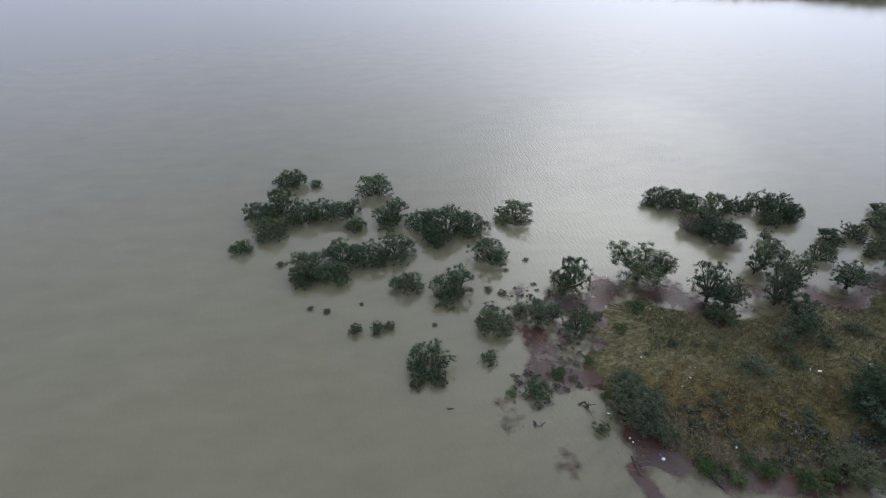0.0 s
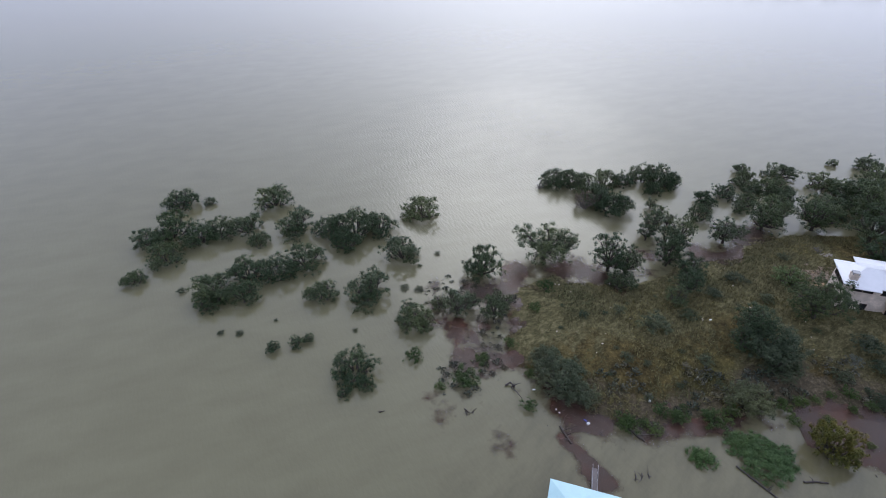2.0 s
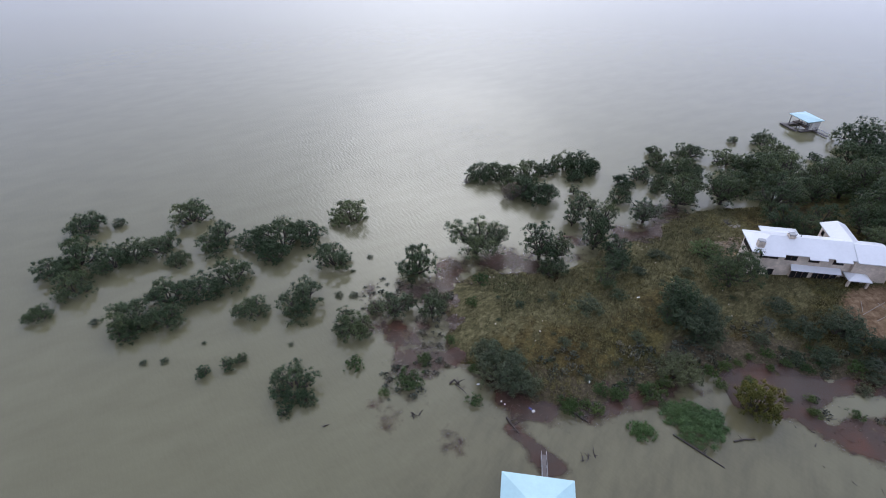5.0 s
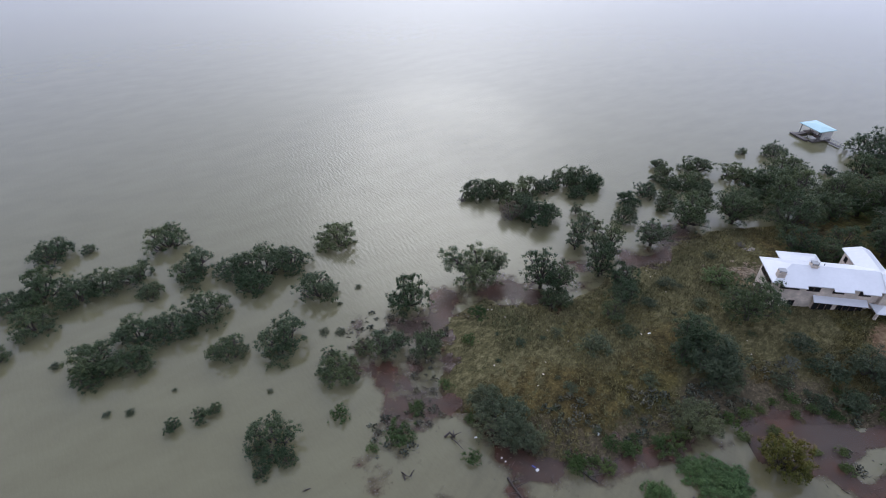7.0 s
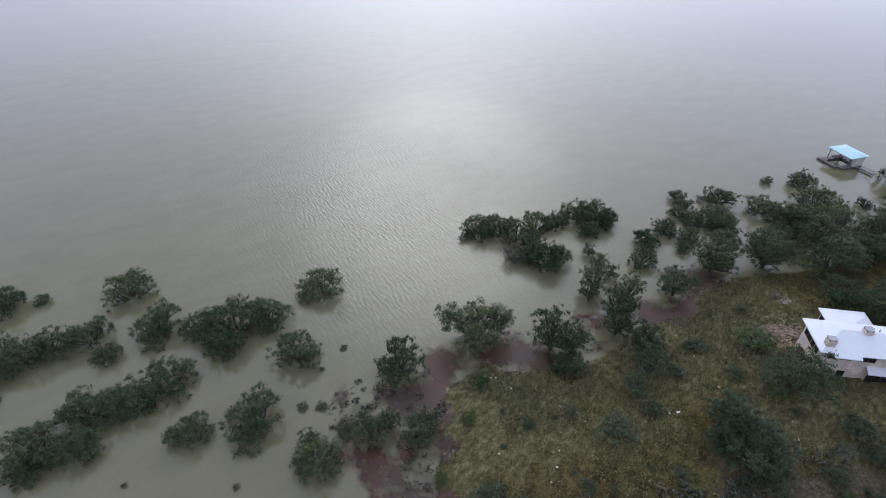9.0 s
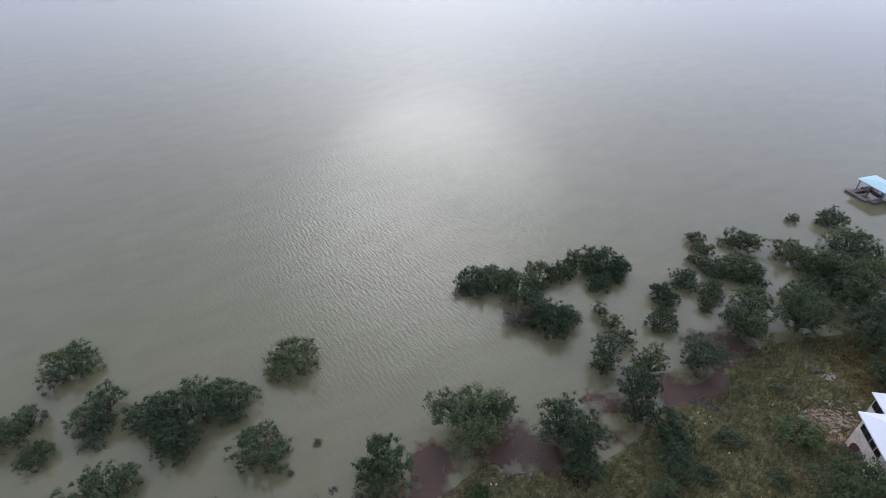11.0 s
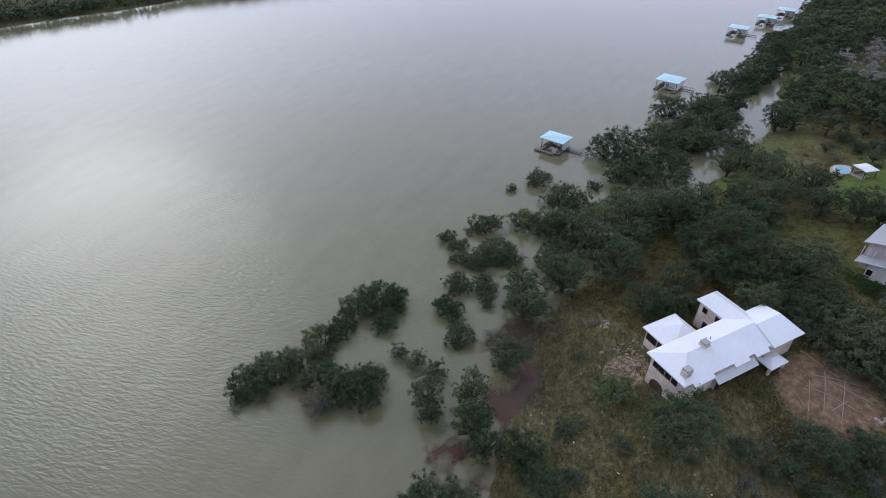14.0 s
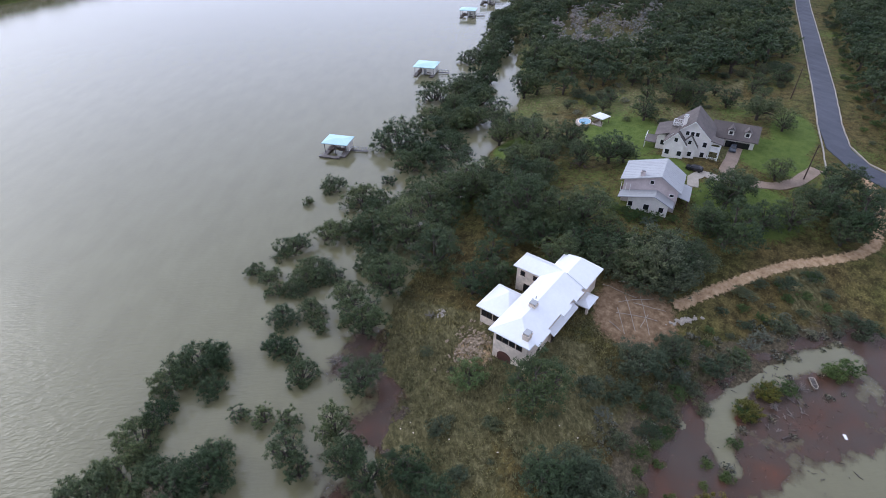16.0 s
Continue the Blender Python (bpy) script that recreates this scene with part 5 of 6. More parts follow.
# ---- road, drives, pool ----
def strip(name, pts, width, lift, material, label, category, parent=None, rise=0.0):
    """A band laid on the ground along pts; rise makes it a kerb with height."""
    fine = []
    for (x1, y1), (x2, y2) in zip(pts, pts[1:]):
        n = max(1, int(math.hypot(x2 - x1, y2 - y1) / 1.5))
        fine += [(x1 + (x2 - x1) * i / n, y1 + (y2 - y1) * i / n) for i in range(n)]
    fine.append(pts[-1])
    verts, faces = [], []
    cross = max(1, int(width / 1.2))
    for i, (x, y) in enumerate(fine):
        a, b = fine[max(0, i - 1)], fine[min(len(fine) - 1, i + 1)]
        dx, dy = b[0] - a[0], b[1] - a[1]
        q = math.hypot(dx, dy)
        for j in range(cross + 1):
            s = (j / cross - 0.5) * width
            px, py = x - dy / q * s, y + dx / q * s
            verts.append((px, py, ground_at(px, py) + lift + rise))
    k = cross + 1
    for i in range(len(fine) - 1):
        for j in range(cross):
            faces.append((i * k + j, i * k + j + 1, (i + 1) * k + j + 1, (i + 1) * k + j))
    n = len(verts)
    verts += [(x, y, z - rise - 0.3) for x, y, z in verts]
    for i in range(len(fine) - 1):
        for j in (0, cross):
            faces.append((i * k + j, (i + 1) * k + j, n + (i + 1) * k + j, n + i * k + j))
    for i in (0, len(fine) - 1):
        for j in range(cross):
            faces.append((i * k + j, i * k + j + 1, n + i * k + j + 1, n + i * k + j))
    return tagged(new(name, mesh_of(name, verts, faces, material)), label, category, kind="structure")


strip("road", [(420, 36.6), (330, 37), (220, 35.7), (185, 35.7), (171, 34.4), (162.5, 30), (156, 22), (151, 8), (148, -30)], 6.0, 0.17, ASPHALT, "smooth blue-grey asphalt road with pale kerbs", "road")
strip("kerb_1", [(420, 39.8), (330, 40.2), (220, 38.9), (185, 38.9), (170, 38.2), (158, 37.9)], 0.3, 0.15, CONCRETE, "pale concrete kerb", "kerb", rise=0.14)
strip("kerb_2", [(420, 33.5), (330, 33.9), (220, 32.6), (187, 32.6), (174, 31.6), (166, 28.2), (159.5, 20.8), (154.2, 7.5), (151.2, -30)], 0.3, 0.15, CONCRETE, "pale concrete kerb", "kerb", rise=0.14)
strip("driveway_1", [(157.5, 40), (149, 44.5), (145, 49), (143.6, 54), (143, 58), (147, 60.5), (153, 59.5), (160.2, 58.8)], 3.2, 0.14, TAN, "tan concrete driveway with pale bands", "driveway")
strip("driveway_2", [(143.2, 57), (142.4, 61), (143, 65.5), (140, 67.4), (136, 67)], 2.6, 0.15, CONCRETE, "pale concrete driveway", "driveway")


def pool():
    x, y = 167.5, 100.8
    z = ground_at(x, y)
    p = rooted("swimming_pool", pose(x, y, z) @ Matrix.Diagonal((0.78, 0.78, 1, 1)), "small round blue swimming pool with pale stone surround", "swimming pool")
    outline = [(2.9 * math.cos(a), 2.3 * math.sin(a)) for a in np.linspace(0, 2 * math.pi, 25)[:-1]]
    part("surround", prism([(px * 1.75 + 0.6, py * 1.9 - 0.8) for px, py in outline], -0.8, 0.12), CONCRETE, p)
    part("coping", prism([(px * 1.12, py * 1.12) for px, py in outline], 0.0, 0.4), LIMESTONE, p)
    part("pool_water", prism(outline, 0.1, 0.43), POOLWATER, p)
    c = rooted("cabana", pose(167.3, 96.2, ground_at(167.3, 96.2), 0, 0, -25) @ Matrix.Diagonal((0.78, 0.78, 0.9, 1)), "open white-roofed cabana beside the pool", "cabana")
    part("roof", hip_roof(-2.6, 2.6, -2.6, 2.6, 2.7, 0.5, 1.0, 1.0), ROOFMETAL, c)
    part("floor", box(-2.5, 2.5, -2.5, 2.5, -0.6, 0.1), CONCRETE, c)
    for sx in (-2.3, 2.3):
        for sy in (-2.3, 2.3):
            part("post", box(sx - 0.1, sx + 0.1, sy - 0.1, sy + 0.1, 0.1, 2.65), DARKWOOD, c)
    part("counter", box(-1.8, 1.8, 1.4, 2.0, 0.1, 1.0), RUBBLE, c)


pool()


def utility_pole(x, y, tall):
    p = rooted("utility_pole", pose(x, y, ground_at(x, y)), "bare wooden utility pole beside the road", "utility pole", "utility poles")
    verts, faces = [], []
    add_tube(verts, faces, [(0, 0, -1), (0, 0, tall)], [0.17, 0.11], 8)
    pole = new("pole", mesh_of("pole", verts, faces, DARKWOOD))
    pole.parent = p
    part("crossarm", box(-0.08, 0.08, -0.6, 0.6, tall - 0.6, tall - 0.45), DARKWOOD, p)


utility_pole(151, 43, 9.2)
utility_pole(202.8, 45.2, 9.4)


def car(x, y, turn, paint, label):
    c = rooted("car", pose(x, y, ground_at(x, y) + 0.06, 0, 0, turn) @ Matrix.Diagonal((0.88, 0.9, 0.9, 1)), label, "car", "parked cars")
    prof = [(-2.3, 0.35), (2.3, 0.35), (2.32, 0.75), (2.1, 0.92), (1.2, 1.0), (0.5, 1.48), (-1.2, 1.5), (-2.0, 1.02), (-2.3, 0.95)]
    n = len(prof)
    part("body", solid([(px, -0.9 if pz < 1.1 else -0.68, pz) for px, pz in prof] + [(px, 0.9 if pz < 1.1 else 0.68, pz) for px, pz in prof], [tuple(range(n)), tuple(range(n, 2 * n))[::-1]] + [(i, (i + 1) % n, n + (i + 1) % n, n + i) for i in range(n)]), paint, c)
    part("windscreen", solid([(1.16, -0.72, 1.04), (1.16, 0.72, 1.04), (0.53, 0.6, 1.475), (0.53, -0.6, 1.475), (1.18, -0.72, 1.06), (1.18, 0.72, 1.06), (0.55, 0.6, 1.5), (0.55, -0.6, 1.5)], [(4, 5, 6, 7), (3, 2, 1, 0), (0, 1, 5, 4), (1, 2, 6, 5), (2, 3, 7, 6), (3, 0, 4, 7)]), GLASS, c)
    for sx in (-1.4, 1.42):
        for sy in (-0.86, 0.86):
            verts, faces = [], []
            add_tube(verts, faces, [(sx, sy - 0.1, 0.33), (sx, sy + 0.1, 0.33)], [0.33, 0.33], 12)
            w = new("wheel", mesh_of("wheel", verts, faces, RUBBER))
            w.parent = c


car(143.6, 67.6, 85, CARBLACK, "black saloon car parked on a pale driveway")
car(158.6, 59.6, 176, CARGREY, "dark grey car parked before the garage")


# ---- scrub on the southern slope ----
SLOPE = [(62, 67), (72, 63), (80, 59), (91, 52), (99, 43), (104, 33), (112, 36), (117, 42), (108, 52), (99, 58), (92, 60.5), (84, 65), (74, 73), (64, 74)]
for x, y in fill(SLOPE, 3.3, 21, 44):
    k = wood_rng.random()
    pool_, what = (BUSHES, "grey-green") if k < 0.4 else (GREENS, "green") if k < 0.8 else (PALES, "pale silvery")
    plant(pool_, x, y, wood_rng.uniform(1.6, 3.8), "bush", what + " bush among dry scrub on the slope", "bush", "slope scrub")
MEADOW = [(14, 68), (24, 60), (40, 62), (56, 68), (66, 80), (64, 100), (50, 96), (30, 90), (16, 84)]
for x, y in fill(MEADOW, 5.5, 22, 26):
    plant(BUSHES, x, y, wood_rng.uniform(0.9, 1.8), "bush", "small grey-green bush in dry grass", "bush", "meadow bushes")
WATERSIDE = [(22, 57), (34, 60), (44, 62), (60, 66), (72, 63.5), (70, 61.5), (58, 63.6), (44, 60), (34, 57.8), (25, 55.2)]
for x, y in fill(WATERSIDE, 2.4, 23, 17):
    plant(GREENS, x, y, wood_rng.uniform(1.6, 3.4), "bush", "fresh green bush along the waterside", "bush", "waterside bushes")

plant(OLIVES, 55.0, 54.6, 7.6, "yellow_bush", "large yellow-green bush standing in shallow flood water", "bush", sink=0.02, squash=1.35)
plant(OLIVES, 77.5, 51.4, 4.6, "yellow_bush", "yellow-green bush standing in shallow flood water", "bush", sink=0.05)
plant(OLIVES, 83.0, 48.6, 4.4, "yellow_bush", "yellow-green bush standing in shallow flood water", "bush", sink=0.05)
plant(GREENS, 92.3, 38.3, 4.6, "bush", "bright green bush on the debris flat", "bush", sink=0.05)
plant(PALES, 100.5, 81.5, 5.0, "pale_bush", "pale silvery bush beside the house", "bush")
plant(LIGHTS, 62.7, 93.1, 7.0, "bush", "light green bush on the grass west of the house", "bush", squash=0.9)
plant(GREENS, 94.5, 90.5, 5.5, "bush", "fresh green bush behind the house", "bush")
plant(GREENS, 90.5, 97.0, 5.0, "bush", "fresh green bush behind the house", "bush")


for x, y, w in ((44.9, 51.2, 7.4), (47.2, 52.6, 5.0), (44.4, 54.2, 5.2), (41.6, 54.4, 5.0), (35.5, 51.2, 4.4)):
    plant(WILLOWS, x, y, w, "willow_bush", "bright green drooping willow bush in shallow flood water", "bush", "willow bushes", sink=0.2, squash=0.75)


for x, y, w in ((119.0, 79.4, 3.6), (118.6, 76.3, 4.2), (119.2, 73.0, 3.8), (119.4, 82.3, 3.6), (120.4, 69.4, 3.4), (117.0, 78.2, 3.8), (116.8, 74.0, 4.4)):
    plant(GREENS if wood_rng.random() < 0.5 else PALES, x, y, w, "bush", "leafy garden bush against the pale house", "bush", "garden bushes")


# ---- prickly pear ----
def cactus_mesh(seed):
    rng = np.random.default_rng(seed)
    verts, faces = [], []
    for i in range(46):
        a, r = rng.uniform(0, 6.28), 0.95 * math.sqrt(rng.random())
        c = Vector((math.cos(a) * r, math.sin(a) * r, rng.uniform(0.1, 0.75) * (1.15 - r)))
        up = Vector((math.cos(a) * 0.5 + rng.normal(0, 0.3), math.sin(a) * 0.5 + rng.normal(0, 0.3), 0.8)).normalized()
        side = up.cross(Vector((rng.normal(), rng.normal(), rng.normal()))).normalized()
        out = up.cross(side) * 0.02
        h, w = rng.uniform(0.16, 0.25), rng.uniform(0.11, 0.17)
        base = len(verts)
        for o in (-1, 1):
            for k in range(7):
                t = 2 * math.pi * k / 7
                verts.append(tuple(c + up * (math.cos(t) * h) + side * (math.sin(t) * w) + out * o))
        faces.append(tuple(range(base + 6, base - 1, -1)))
        faces.append(tuple(range(base + 7, base + 14)))
        faces += [(base + k, base + (k + 1) % 7, base + 7 + (k + 1) % 7, base + 7 + k) for k in range(7)]
    return mesh_of("prickly_pear", verts, faces, CACTUS)


CACTI = [cactus_mesh(300 + i) for i in range(3)]
PEARS = [(22, 66), (32, 68), (42, 68), (56, 71), (68, 74), (80, 68), (92, 60), (101, 49), (104, 37), (100, 36), (92, 46), (84, 53), (74, 60), (60, 64.5), (48, 62), (34, 58), (24, 57)]
for x, y in [p for p in fill(PEARS, 1.35, 31, 620) if patchy(np.array(p[0]), np.array(p[1]), 6.0, 3, 21) > 0.12][:230]:
    ob = new("prickly_pear", CACTI[wood_rng.randrange(3)])
    ob.matrix_basis = pose(x, y, ground_at(x, y), 0, 0, wood_rng.uniform(0, 360)) @ Matrix.Diagonal((*[wood_rng.uniform(0.5, 1.05)] * 3, 1))
    tagged(ob, "grey-green prickly pear clump on the slope", "cactus", "prickly pears")


# ---- drowned weed round the tip and on the flat, made from the cactus meshes ----
WEEDBED = [(-13, 86), (-6, 90), (2, 88), (8, 84), (5, 76), (7, 68), (4, 60), (-4, 58), (-6, 64), (2, 68), (0, 78), (-6, 80)]
FLATBED = [(60, 60), (72, 57), (84, 50), (94, 40), (90, 36), (76, 44), (64, 54)]
for bed, gap, seed, most, where in ((WEEDBED, 1.5, 61, 60, "sticking out of the flood"), (FLATBED, 2.4, 62, 16, "on the debris flat")):
    for x, y in fill(bed, gap, seed, most):
        ob = new("drowned_cactus", CACTI[wood_rng.randrange(3)])
        ob.matrix_basis = pose(x, y, -0.15, 0, 0, wood_rng.uniform(0, 360)) @ Matrix.Diagonal((*[wood_rng.uniform(0.45, 1.15)] * 3, 1))
        tagged(ob, "dark drowned weed clump " + where, "cactus", "drowned cacti")


# ---- driftwood, logs, dead branches ----
def log(name, pts, r0, r1, material, label, twigs=0, seed=0):
    rng = np.random.default_rng(seed)
    verts, faces = [], []
    n = len(pts)
    add_tube(verts, faces, pts, [r0 + (r1 - r0) * i / (n - 1) for i in range(n)], 7)
    for i in range(twigs):
        t = rng.uniform(0.2, 0.95)
        p = Vector(pts[0]).lerp(Vector(pts[-1]), t)
        q = p + Vector((rng.normal(0, 1), rng.normal(0, 1), rng.uniform(0.2, 1))) * r0 * 5
        add_tube(verts, faces, [tuple(p), tuple(p.lerp(q, 0.5) + Vector((0, 0, r0))), tuple(q)], [r0 * 0.5, r0 * 0.35, r0 * 0.1], 5)
    return tagged(new(name, mesh_of(name, verts, faces, material)), label, "log" if "log" in name else "driftwood", "driftwood")


log("log", [(40.2, 50.6, 0.12), (42.9, 47.7, 0.12), (45.6, 44.9, 0.05)], 0.17, 0.09, WETWOOD, "long dark log floating in flood water", 3, 1)
log("log", [(49.0, 49.1, 0.1), (50.6, 49.4, 0.14), (52.4, 49.4, 0.1)], 0.16, 0.1, WETWOOD, "short dark log floating by the reeds", 3, 2)
log("log", [(25.4, 55.4, 0.15), (26.1, 54.6, 0.15), (27.0, 53.6, 0.1)], 0.2, 0.15, WETWOOD, "dark log washed against the bank", 3, 3)
log("log", [(26.1, 54.9, 0.15), (26.7, 54.2, 0.15), (27.6, 53.2, 0.1)], 0.16, 0.12, WETWOOD, "dark log washed against the bank", 2, 4)
log("log", [(14.9, 54.4, 0.12), (15.4, 53.2, 0.16), (16.4, 51.5, 0.1)], 0.22, 0.14, WETWOOD, "dark log caught in floating debris", 4, 5)
log("driftwood", [(6.1, 61.4, 0.1), (6.9, 61.9, 0.55), (7.7, 61.3, 0.1)], 0.2, 0.16, WETWOOD, "dark curved branch standing out of debris", 3, 6)
log("driftwood", [(13.2, 129.6, -1.0), (13.4, 129.9, 0.8), (13.7, 130.2, 2.4)], 0.14, 0.06, DEADWOOD, "dead pole-like trunk standing in the lake", 5, 7)
for i, (x, y) in enumerate(((26.0, 46.8), (25.4, 47.4), (27.2, 47.0), (0.9, 55.2), (0.2, 54.6), (-0.4, 56.0), (-14.0, 53.6))):
    rng_ = np.random.default_rng(400 + i)
    a = rng_.uniform(0, 6.28)
    log("driftwood", [(x, y, -0.1), (x + 0.5 * math.cos(a), y + 0.5 * math.sin(a), 0.14), (x + math.cos(a), y + math.sin(a), 0.02)], 0.1, 0.05, WETWOOD, "dark twiggy driftwood just breaking the water", 4, 410 + i)


for i in range(16):
    rng_ = np.random.default_rng(440 + i)
    t, a = rng_.uniform(0, 1), rng_.uniform(0, 6.28)
    x, y = 76.5 + 5.5 * t + rng_.normal(0, 0.9), 48.5 - 5.5 * t + rng_.normal(0, 0.9)
    r = rng_.uniform(0.6, 1.5)
    log("driftwood", [(x, y, 0.08), (x + r * 0.5 * math.cos(a), y + r * 0.5 * math.sin(a), 0.2), (x + r * math.cos(a), y + r * math.sin(a), 0.08)], 0.08, 0.04, DEADWOOD, "bleached grey branch stranded on debris", 3, 460 + i)
log("log", [(74.8, 46.3, 0.12), (75.7, 45.4, 0.15), (76.6, 44.5, 0.1)], 0.16, 0.12, WETWOOD, "dark log stranded on the debris flat", 2, 8)
for i, (x0, y0, x1, y1) in enumerate(((93.8, 78.6, 93.1, 72.0), (87.2, 74.6, 89.6, 67.4), (90.2, 74.8, 95.0, 69.0), (84.6, 70.6, 92.6, 74.0), (85.4, 68.2, 94.0, 71.4), (88.6, 74.7, 83.0, 72.2), (91.4, 72.3, 92.8, 66.4), (84.4, 75.3, 83.4, 73.0), (96.0, 76.0, 98.5, 70.5), (86.0, 70.0, 90.0, 69.2))):
    n = 5
    pts = [(x0 + (x1 - x0) * k / n, y0 + (y1 - y0) * k / n, ground_at(x0 + (x1 - x0) * k / n, y0 + (y1 - y0) * k / n) + 0.12) for k in range(n + 1)]
    tagged(log("timber", pts, 0.05, 0.05, CONCRETE, "long pale timber lying on bare earth"), "long pale timber lying on bare earth", "timber", "timbers by the drive")


def bare_branches(x, y, across, seed, label):
    """A dead, leafless tree top."""
    rng = np.random.default_rng(seed)
    verts, faces = [], []
    add_tube(verts, faces, [(0, 0, -2), (0, 0, 0.6)], [0.14, 0.1], 6)
    for i in range(14):
        a, e = rng.uniform(0, 6.28), rng.uniform(0.3, 1.2)
        d = Vector((math.cos(a) * math.cos(e), math.sin(a) * math.cos(e), math.sin(e))) * across / 2 * rng.uniform(0.7, 1)
        mid = d * 0.5 + Vector((rng.normal(0, 0.15), rng.normal(0, 0.15), 0.2))
        add_tube(verts, faces, [(0, 0, 0.3), tuple(mid), tuple(d)], [0.07, 0.045, 0.012], 5)
        for j in range(4):
            q = mid.lerp(d, rng.uniform(0, 0.9))
            w = q + Vector((rng.normal(), rng.normal(), rng.normal())) * across * 0.09
            add_tube(verts, faces, [tuple(q), tuple(w)], [0.03, 0.008], 4)
    ob = new("dead_tree", mesh_of("dead_tree", verts, faces, DEADWOOD))
    ob.matrix_basis = pose(x, y, max(0.0, ground_at(x, y)))
    return tagged(ob, label, "dead tree", "dead trees")


for i, (x, y, w) in enumerate(((24.9, 120.6, 5.0), (13.5, 129.8, 3), (34.0, 135.0, 4.5), (57.5, 116.5, 4), (45.5, 96.0, 3), (74, 106, 3), (80.5, 47.5, 2.5), (86.5, 43.5, 3))):
    bare_branches(x, y, w, 500 + i, "grey leafless branches standing in the flood")


# ---- small litter ----
def debris_bits():
    rng = np.random.default_rng(71)
    verts, faces = [], []
    spots = ((3, 70, 6, 8, 60), (-7, 80, 4, 5, 40), (24, 97, 10, 3, 40), (78, 44, 10, 8, 120), (66, 52, 5, 4, 40), (17, 56, 4, 3, 30), (-11, 84, 3, 2, 20), (90, 48, 4, 4, 40))
    for cx, cy, sx, sy, n in spots:
        for _ in range(n):
            x, y, a = cx + rng.normal(0, sx * 0.6), cy + rng.normal(0, sy * 0.6), rng.uniform(0, 6.28)
            if inland(x, y)[0] > 0:
                continue
            l = rng.uniform(0.15, 0.9)
            add_tube(verts, faces, [(x, y, 0.05), (x + l * math.cos(a), y + l * math.sin(a), 0.05 + rng.uniform(0, 0.25))], [rng.uniform(0.03, 0.09), 0.02], 5)
    return tagged(new("driftwood_bits", mesh_of("driftwood_bits", verts, faces, WETWOOD)), "scattered dark twigs and scraps of driftwood", "driftwood", kind="stuff")


debris_bits()


def litter(name, x, y, size, turn, material, label, z=None):
    bm = box(-size[0] / 2, size[0] / 2, -size[1] / 2, size[1] / 2, 0, size[2], min(size) * 0.15)
    ob = part(name, bm, material, None)
    ob.matrix_basis = pose(x, y, (max(0.05, ground_at(x, y)) if z is None else z), 4, -3, turn)
    return tagged(ob, label, "litter", "washed-up litter")


litter("plastic_box", 19.3, 55.4, (0.48, 0.38, 0.3), 30, WHITEPLASTIC, "white plastic box washed up on debris")
litter("plastic_scrap", 18.9, 56.0, (0.6, 0.2, 0.12), -40, BLUEPLASTIC, "blue plastic scrap beside a white box")
litter("board", 43.7, 79.5, (0.55, 0.28, 0.08), 10, WHITEPLASTIC, "white scrap lying in dry grass")
litter("board", 14.4, 57.6, (0.28, 0.2, 0.1), 60, WHITEPLASTIC, "small white scrap on red debris")
litter("board", 14.9, 57.0, (0.25, 0.2, 0.1), 15, WHITEPLASTIC, "small white scrap on red debris")
litter("board", 10.9, 61.2, (0.5, 0.2, 0.08), 5, WHITEPLASTIC, "pale board floating in debris")
litter("board", 79.5, 37.6, (0.9, 0.45, 0.1), 20, WHITEPLASTIC, "white board stranded on the debris flat")
litter("chair_frame", 29.5, 60.5, (0.36, 0.36, 0.36), 20, WHITEPLASTIC, "white plastic chair remains on the slope")
for i in range(26):
    x, y = wood_rng.uniform(12, 66), wood_rng.uniform(66, 100)
    if inland(x, y)[0] > 2:
        litter("scrap", x, y, (wood_rng.uniform(0.15, 0.35), wood_rng.uniform(0.12, 0.25), 0.1), wood_rng.uniform(0, 180), LIMESTONE, "small pale stone in dry grass")


def rowing_boat(x, y, turn):
    b = rooted("rowing_boat", pose(x, y, 0.02, 0, 0, turn) @ Matrix.Diagonal((0.72, 0.8, 0.8, 1)), "small pale grey boat with a dark inside stranded on debris", "boat")
    out = [(-1.6, -0.6), (1.0, -0.62), (1.9, -0.2), (1.9, 0.2), (1.0, 0.62), (-1.6, 0.6)]
    inn = [(px * 0.92, py * 0.86) for px, py in out]
    k = len(out)
    verts = [(px * 0.9, py * 0.8, 0) for px, py in out] + [(px, py, 0.5) for px, py in out] + [(px, py, 0.5) for px, py in inn] + [(px * 0.9, py * 0.85, 0.1) for px, py in inn]
    faces = [tuple(range(k))[::-1], tuple(range(3 * k, 4 * k))]
    for s in range(3):
        faces += [(s * k + i, s * k + (i + 1) % k, (s + 1) * k + (i + 1) % k, (s + 1) * k + i) for i in range(k)]
    part("hull", solid(verts, faces), CONCRETE, b)
    part("boat_floor", prism([(px * 0.96, py * 0.96) for px, py in inn], 0.11, 0.3), WETWOOD, b, "dark bottom of the boat")
    for px in (-0.9, 0.4):
        part("bench", box(px - 0.15, px + 0.15, -0.5, 0.5, 0.32, 0.38), DECKWOOD, b)


rowing_boat(89.0, 41.4, 195)


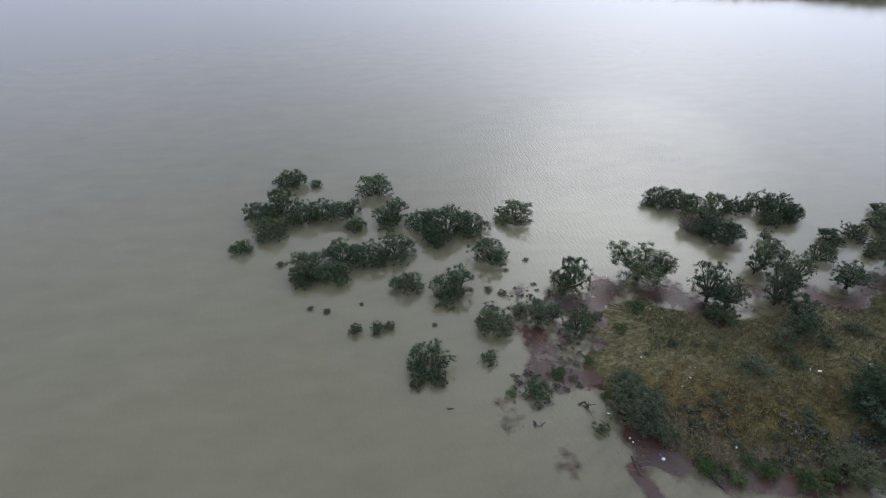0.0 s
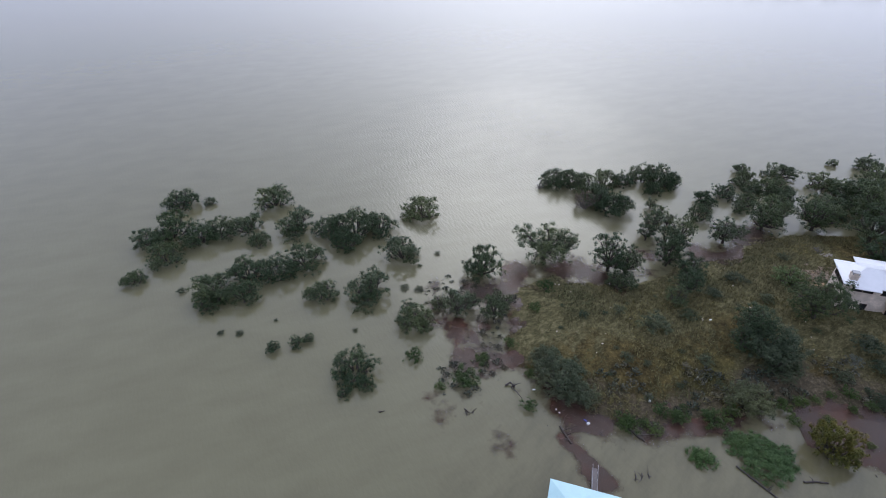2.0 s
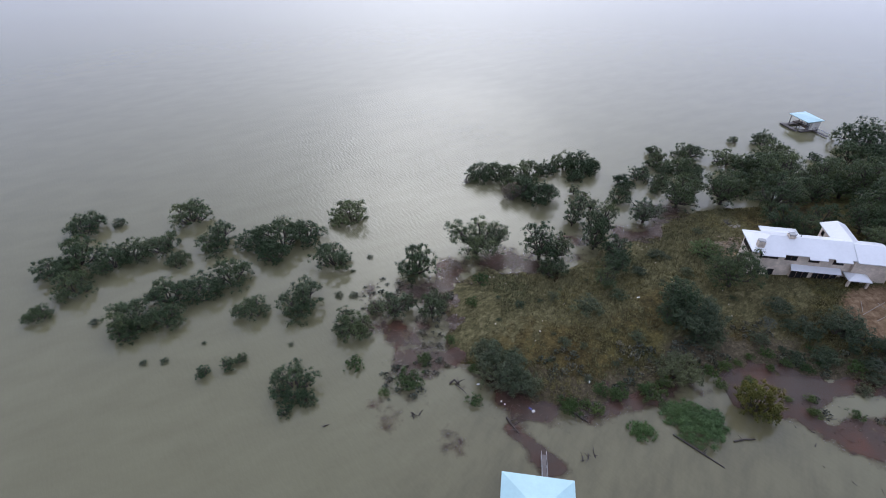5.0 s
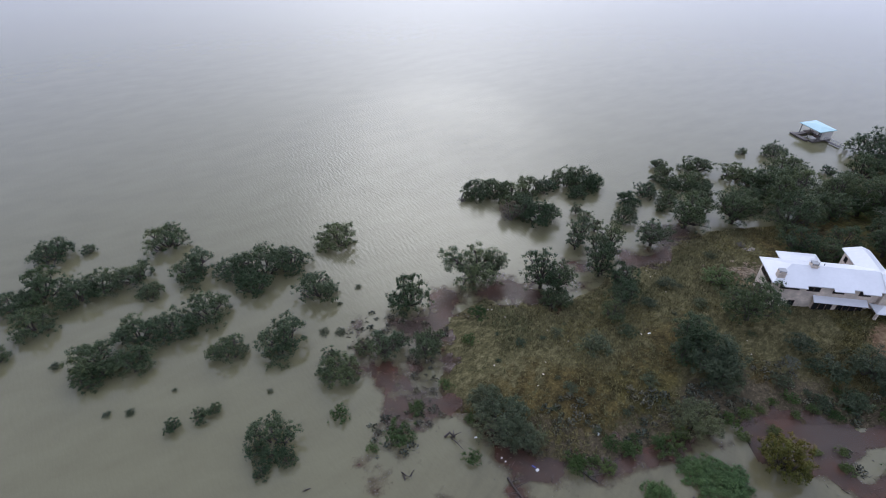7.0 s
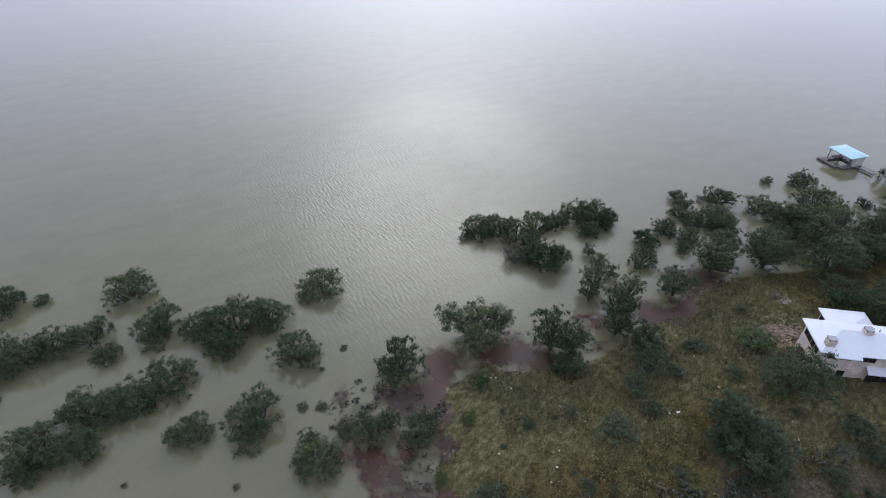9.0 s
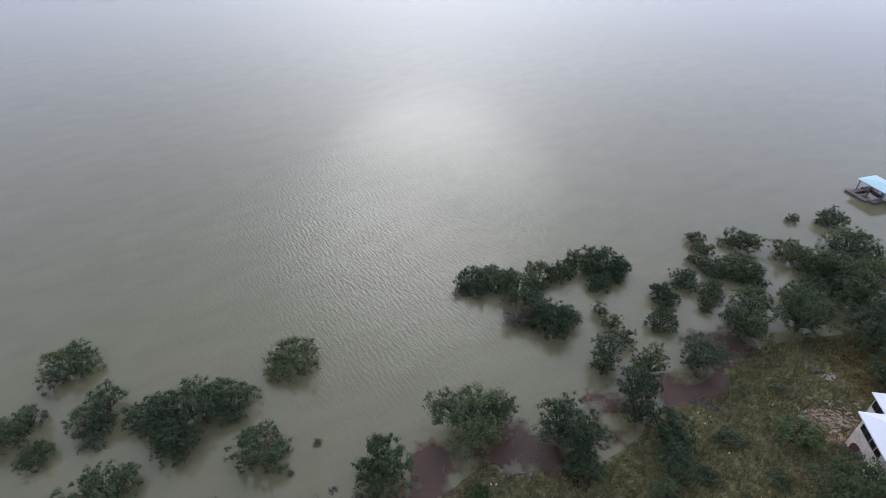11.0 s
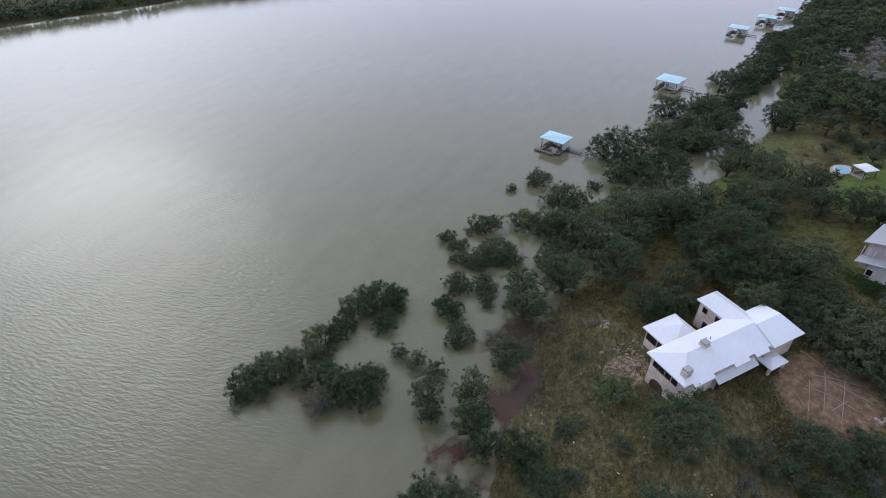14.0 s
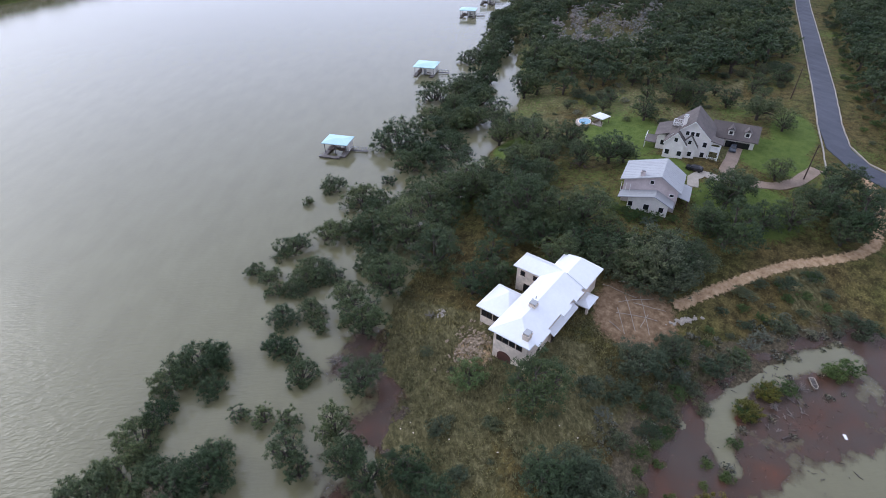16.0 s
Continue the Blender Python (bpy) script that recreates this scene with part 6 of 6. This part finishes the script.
# ---- building rubble ----
def rubble_heap(name, x, y, rx, ry, n, big, seed, label, material=RUBBLE, slant=0.0):
    rng = np.random.default_rng(seed)
    root = rooted(name, pose(x, y, ground_at(x, y)), label, "rubble heap", "rubble heaps")
    stones = []
    for s in range(4):
        bm = bmesh.new()
        r = bmesh.ops.create_icosphere(bm, subdivisions=1, radius=1)
        for v in r["verts"]:
            v.co = Vector((v.co.x, v.co.y * 0.75, v.co.z * 0.5)) * float(rng.uniform(0.75, 1.2))
        me = bpy.data.meshes.new("stone")
        bm.to_mesh(me)
        bm.free()
        me.materials.append(material)
        stones.append(me)
    for i in range(n):
        px = rng.normal(0, rx * 0.5)
        py = rng.normal(0, ry * 0.5) * math.sqrt(1 - slant**2) + slant * px
        s = big * rng.uniform(0.3, 1.0)
        ob = new("stone", stones[i % 4])
        ob.parent = root
        h = 0.35 * math.exp(-((px / rx) ** 2) - (py / ry) ** 2) * rng.random()
        ob.matrix_basis = pose(px, py, ground_at(x + px, y + py) - ground_at(x, y) + h, *rng.uniform(-25, 25, 2), rng.uniform(0, 360)) @ Matrix.Diagonal((s, s, s, 1))
    return root


rubble_heap("rubble_heap", 69.6, 95.6, 4.4, 3.4, 230, 0.5, 81, "heap of broken tan stones beside the house")
rubble_heap("rubble_heap", 93.0, 62.6, 2.6, 2.2, 60, 0.55, 82, "row of pale limestone blocks beside the drive", CONCRETE, -0.95)
rubble_heap("rubble_heap", 75.2, 104.6, 1.6, 0.8, 26, 0.35, 83, "few pale grey stones in dry grass", CONCRETE)
rubble_heap("rubble_heap", 139.5, 95.5, 4.0, 2.6, 60, 0.4, 84, "dark scattered building rubble on bare earth", DARKWOOD)
rubble_heap("rubble_heap", 142.5, 115.5, 4.0, 0.5, 30, 0.35, 85, "low line of dark garden stones", DARKWOOD)

# the builds that the planted ones were copied from
for src in OAKS + DOMES + SMALLDOMES + SMALLOAKS + BIGOAKS + BUSHES + GREENS + OLIVES + WILLOWS + PALES + JUNIPERS + FARS + GREYFAR + BROWNS + LIGHTS:
    for o in (*src.children_recursive, src):
        bpy.data.objects.remove(o)
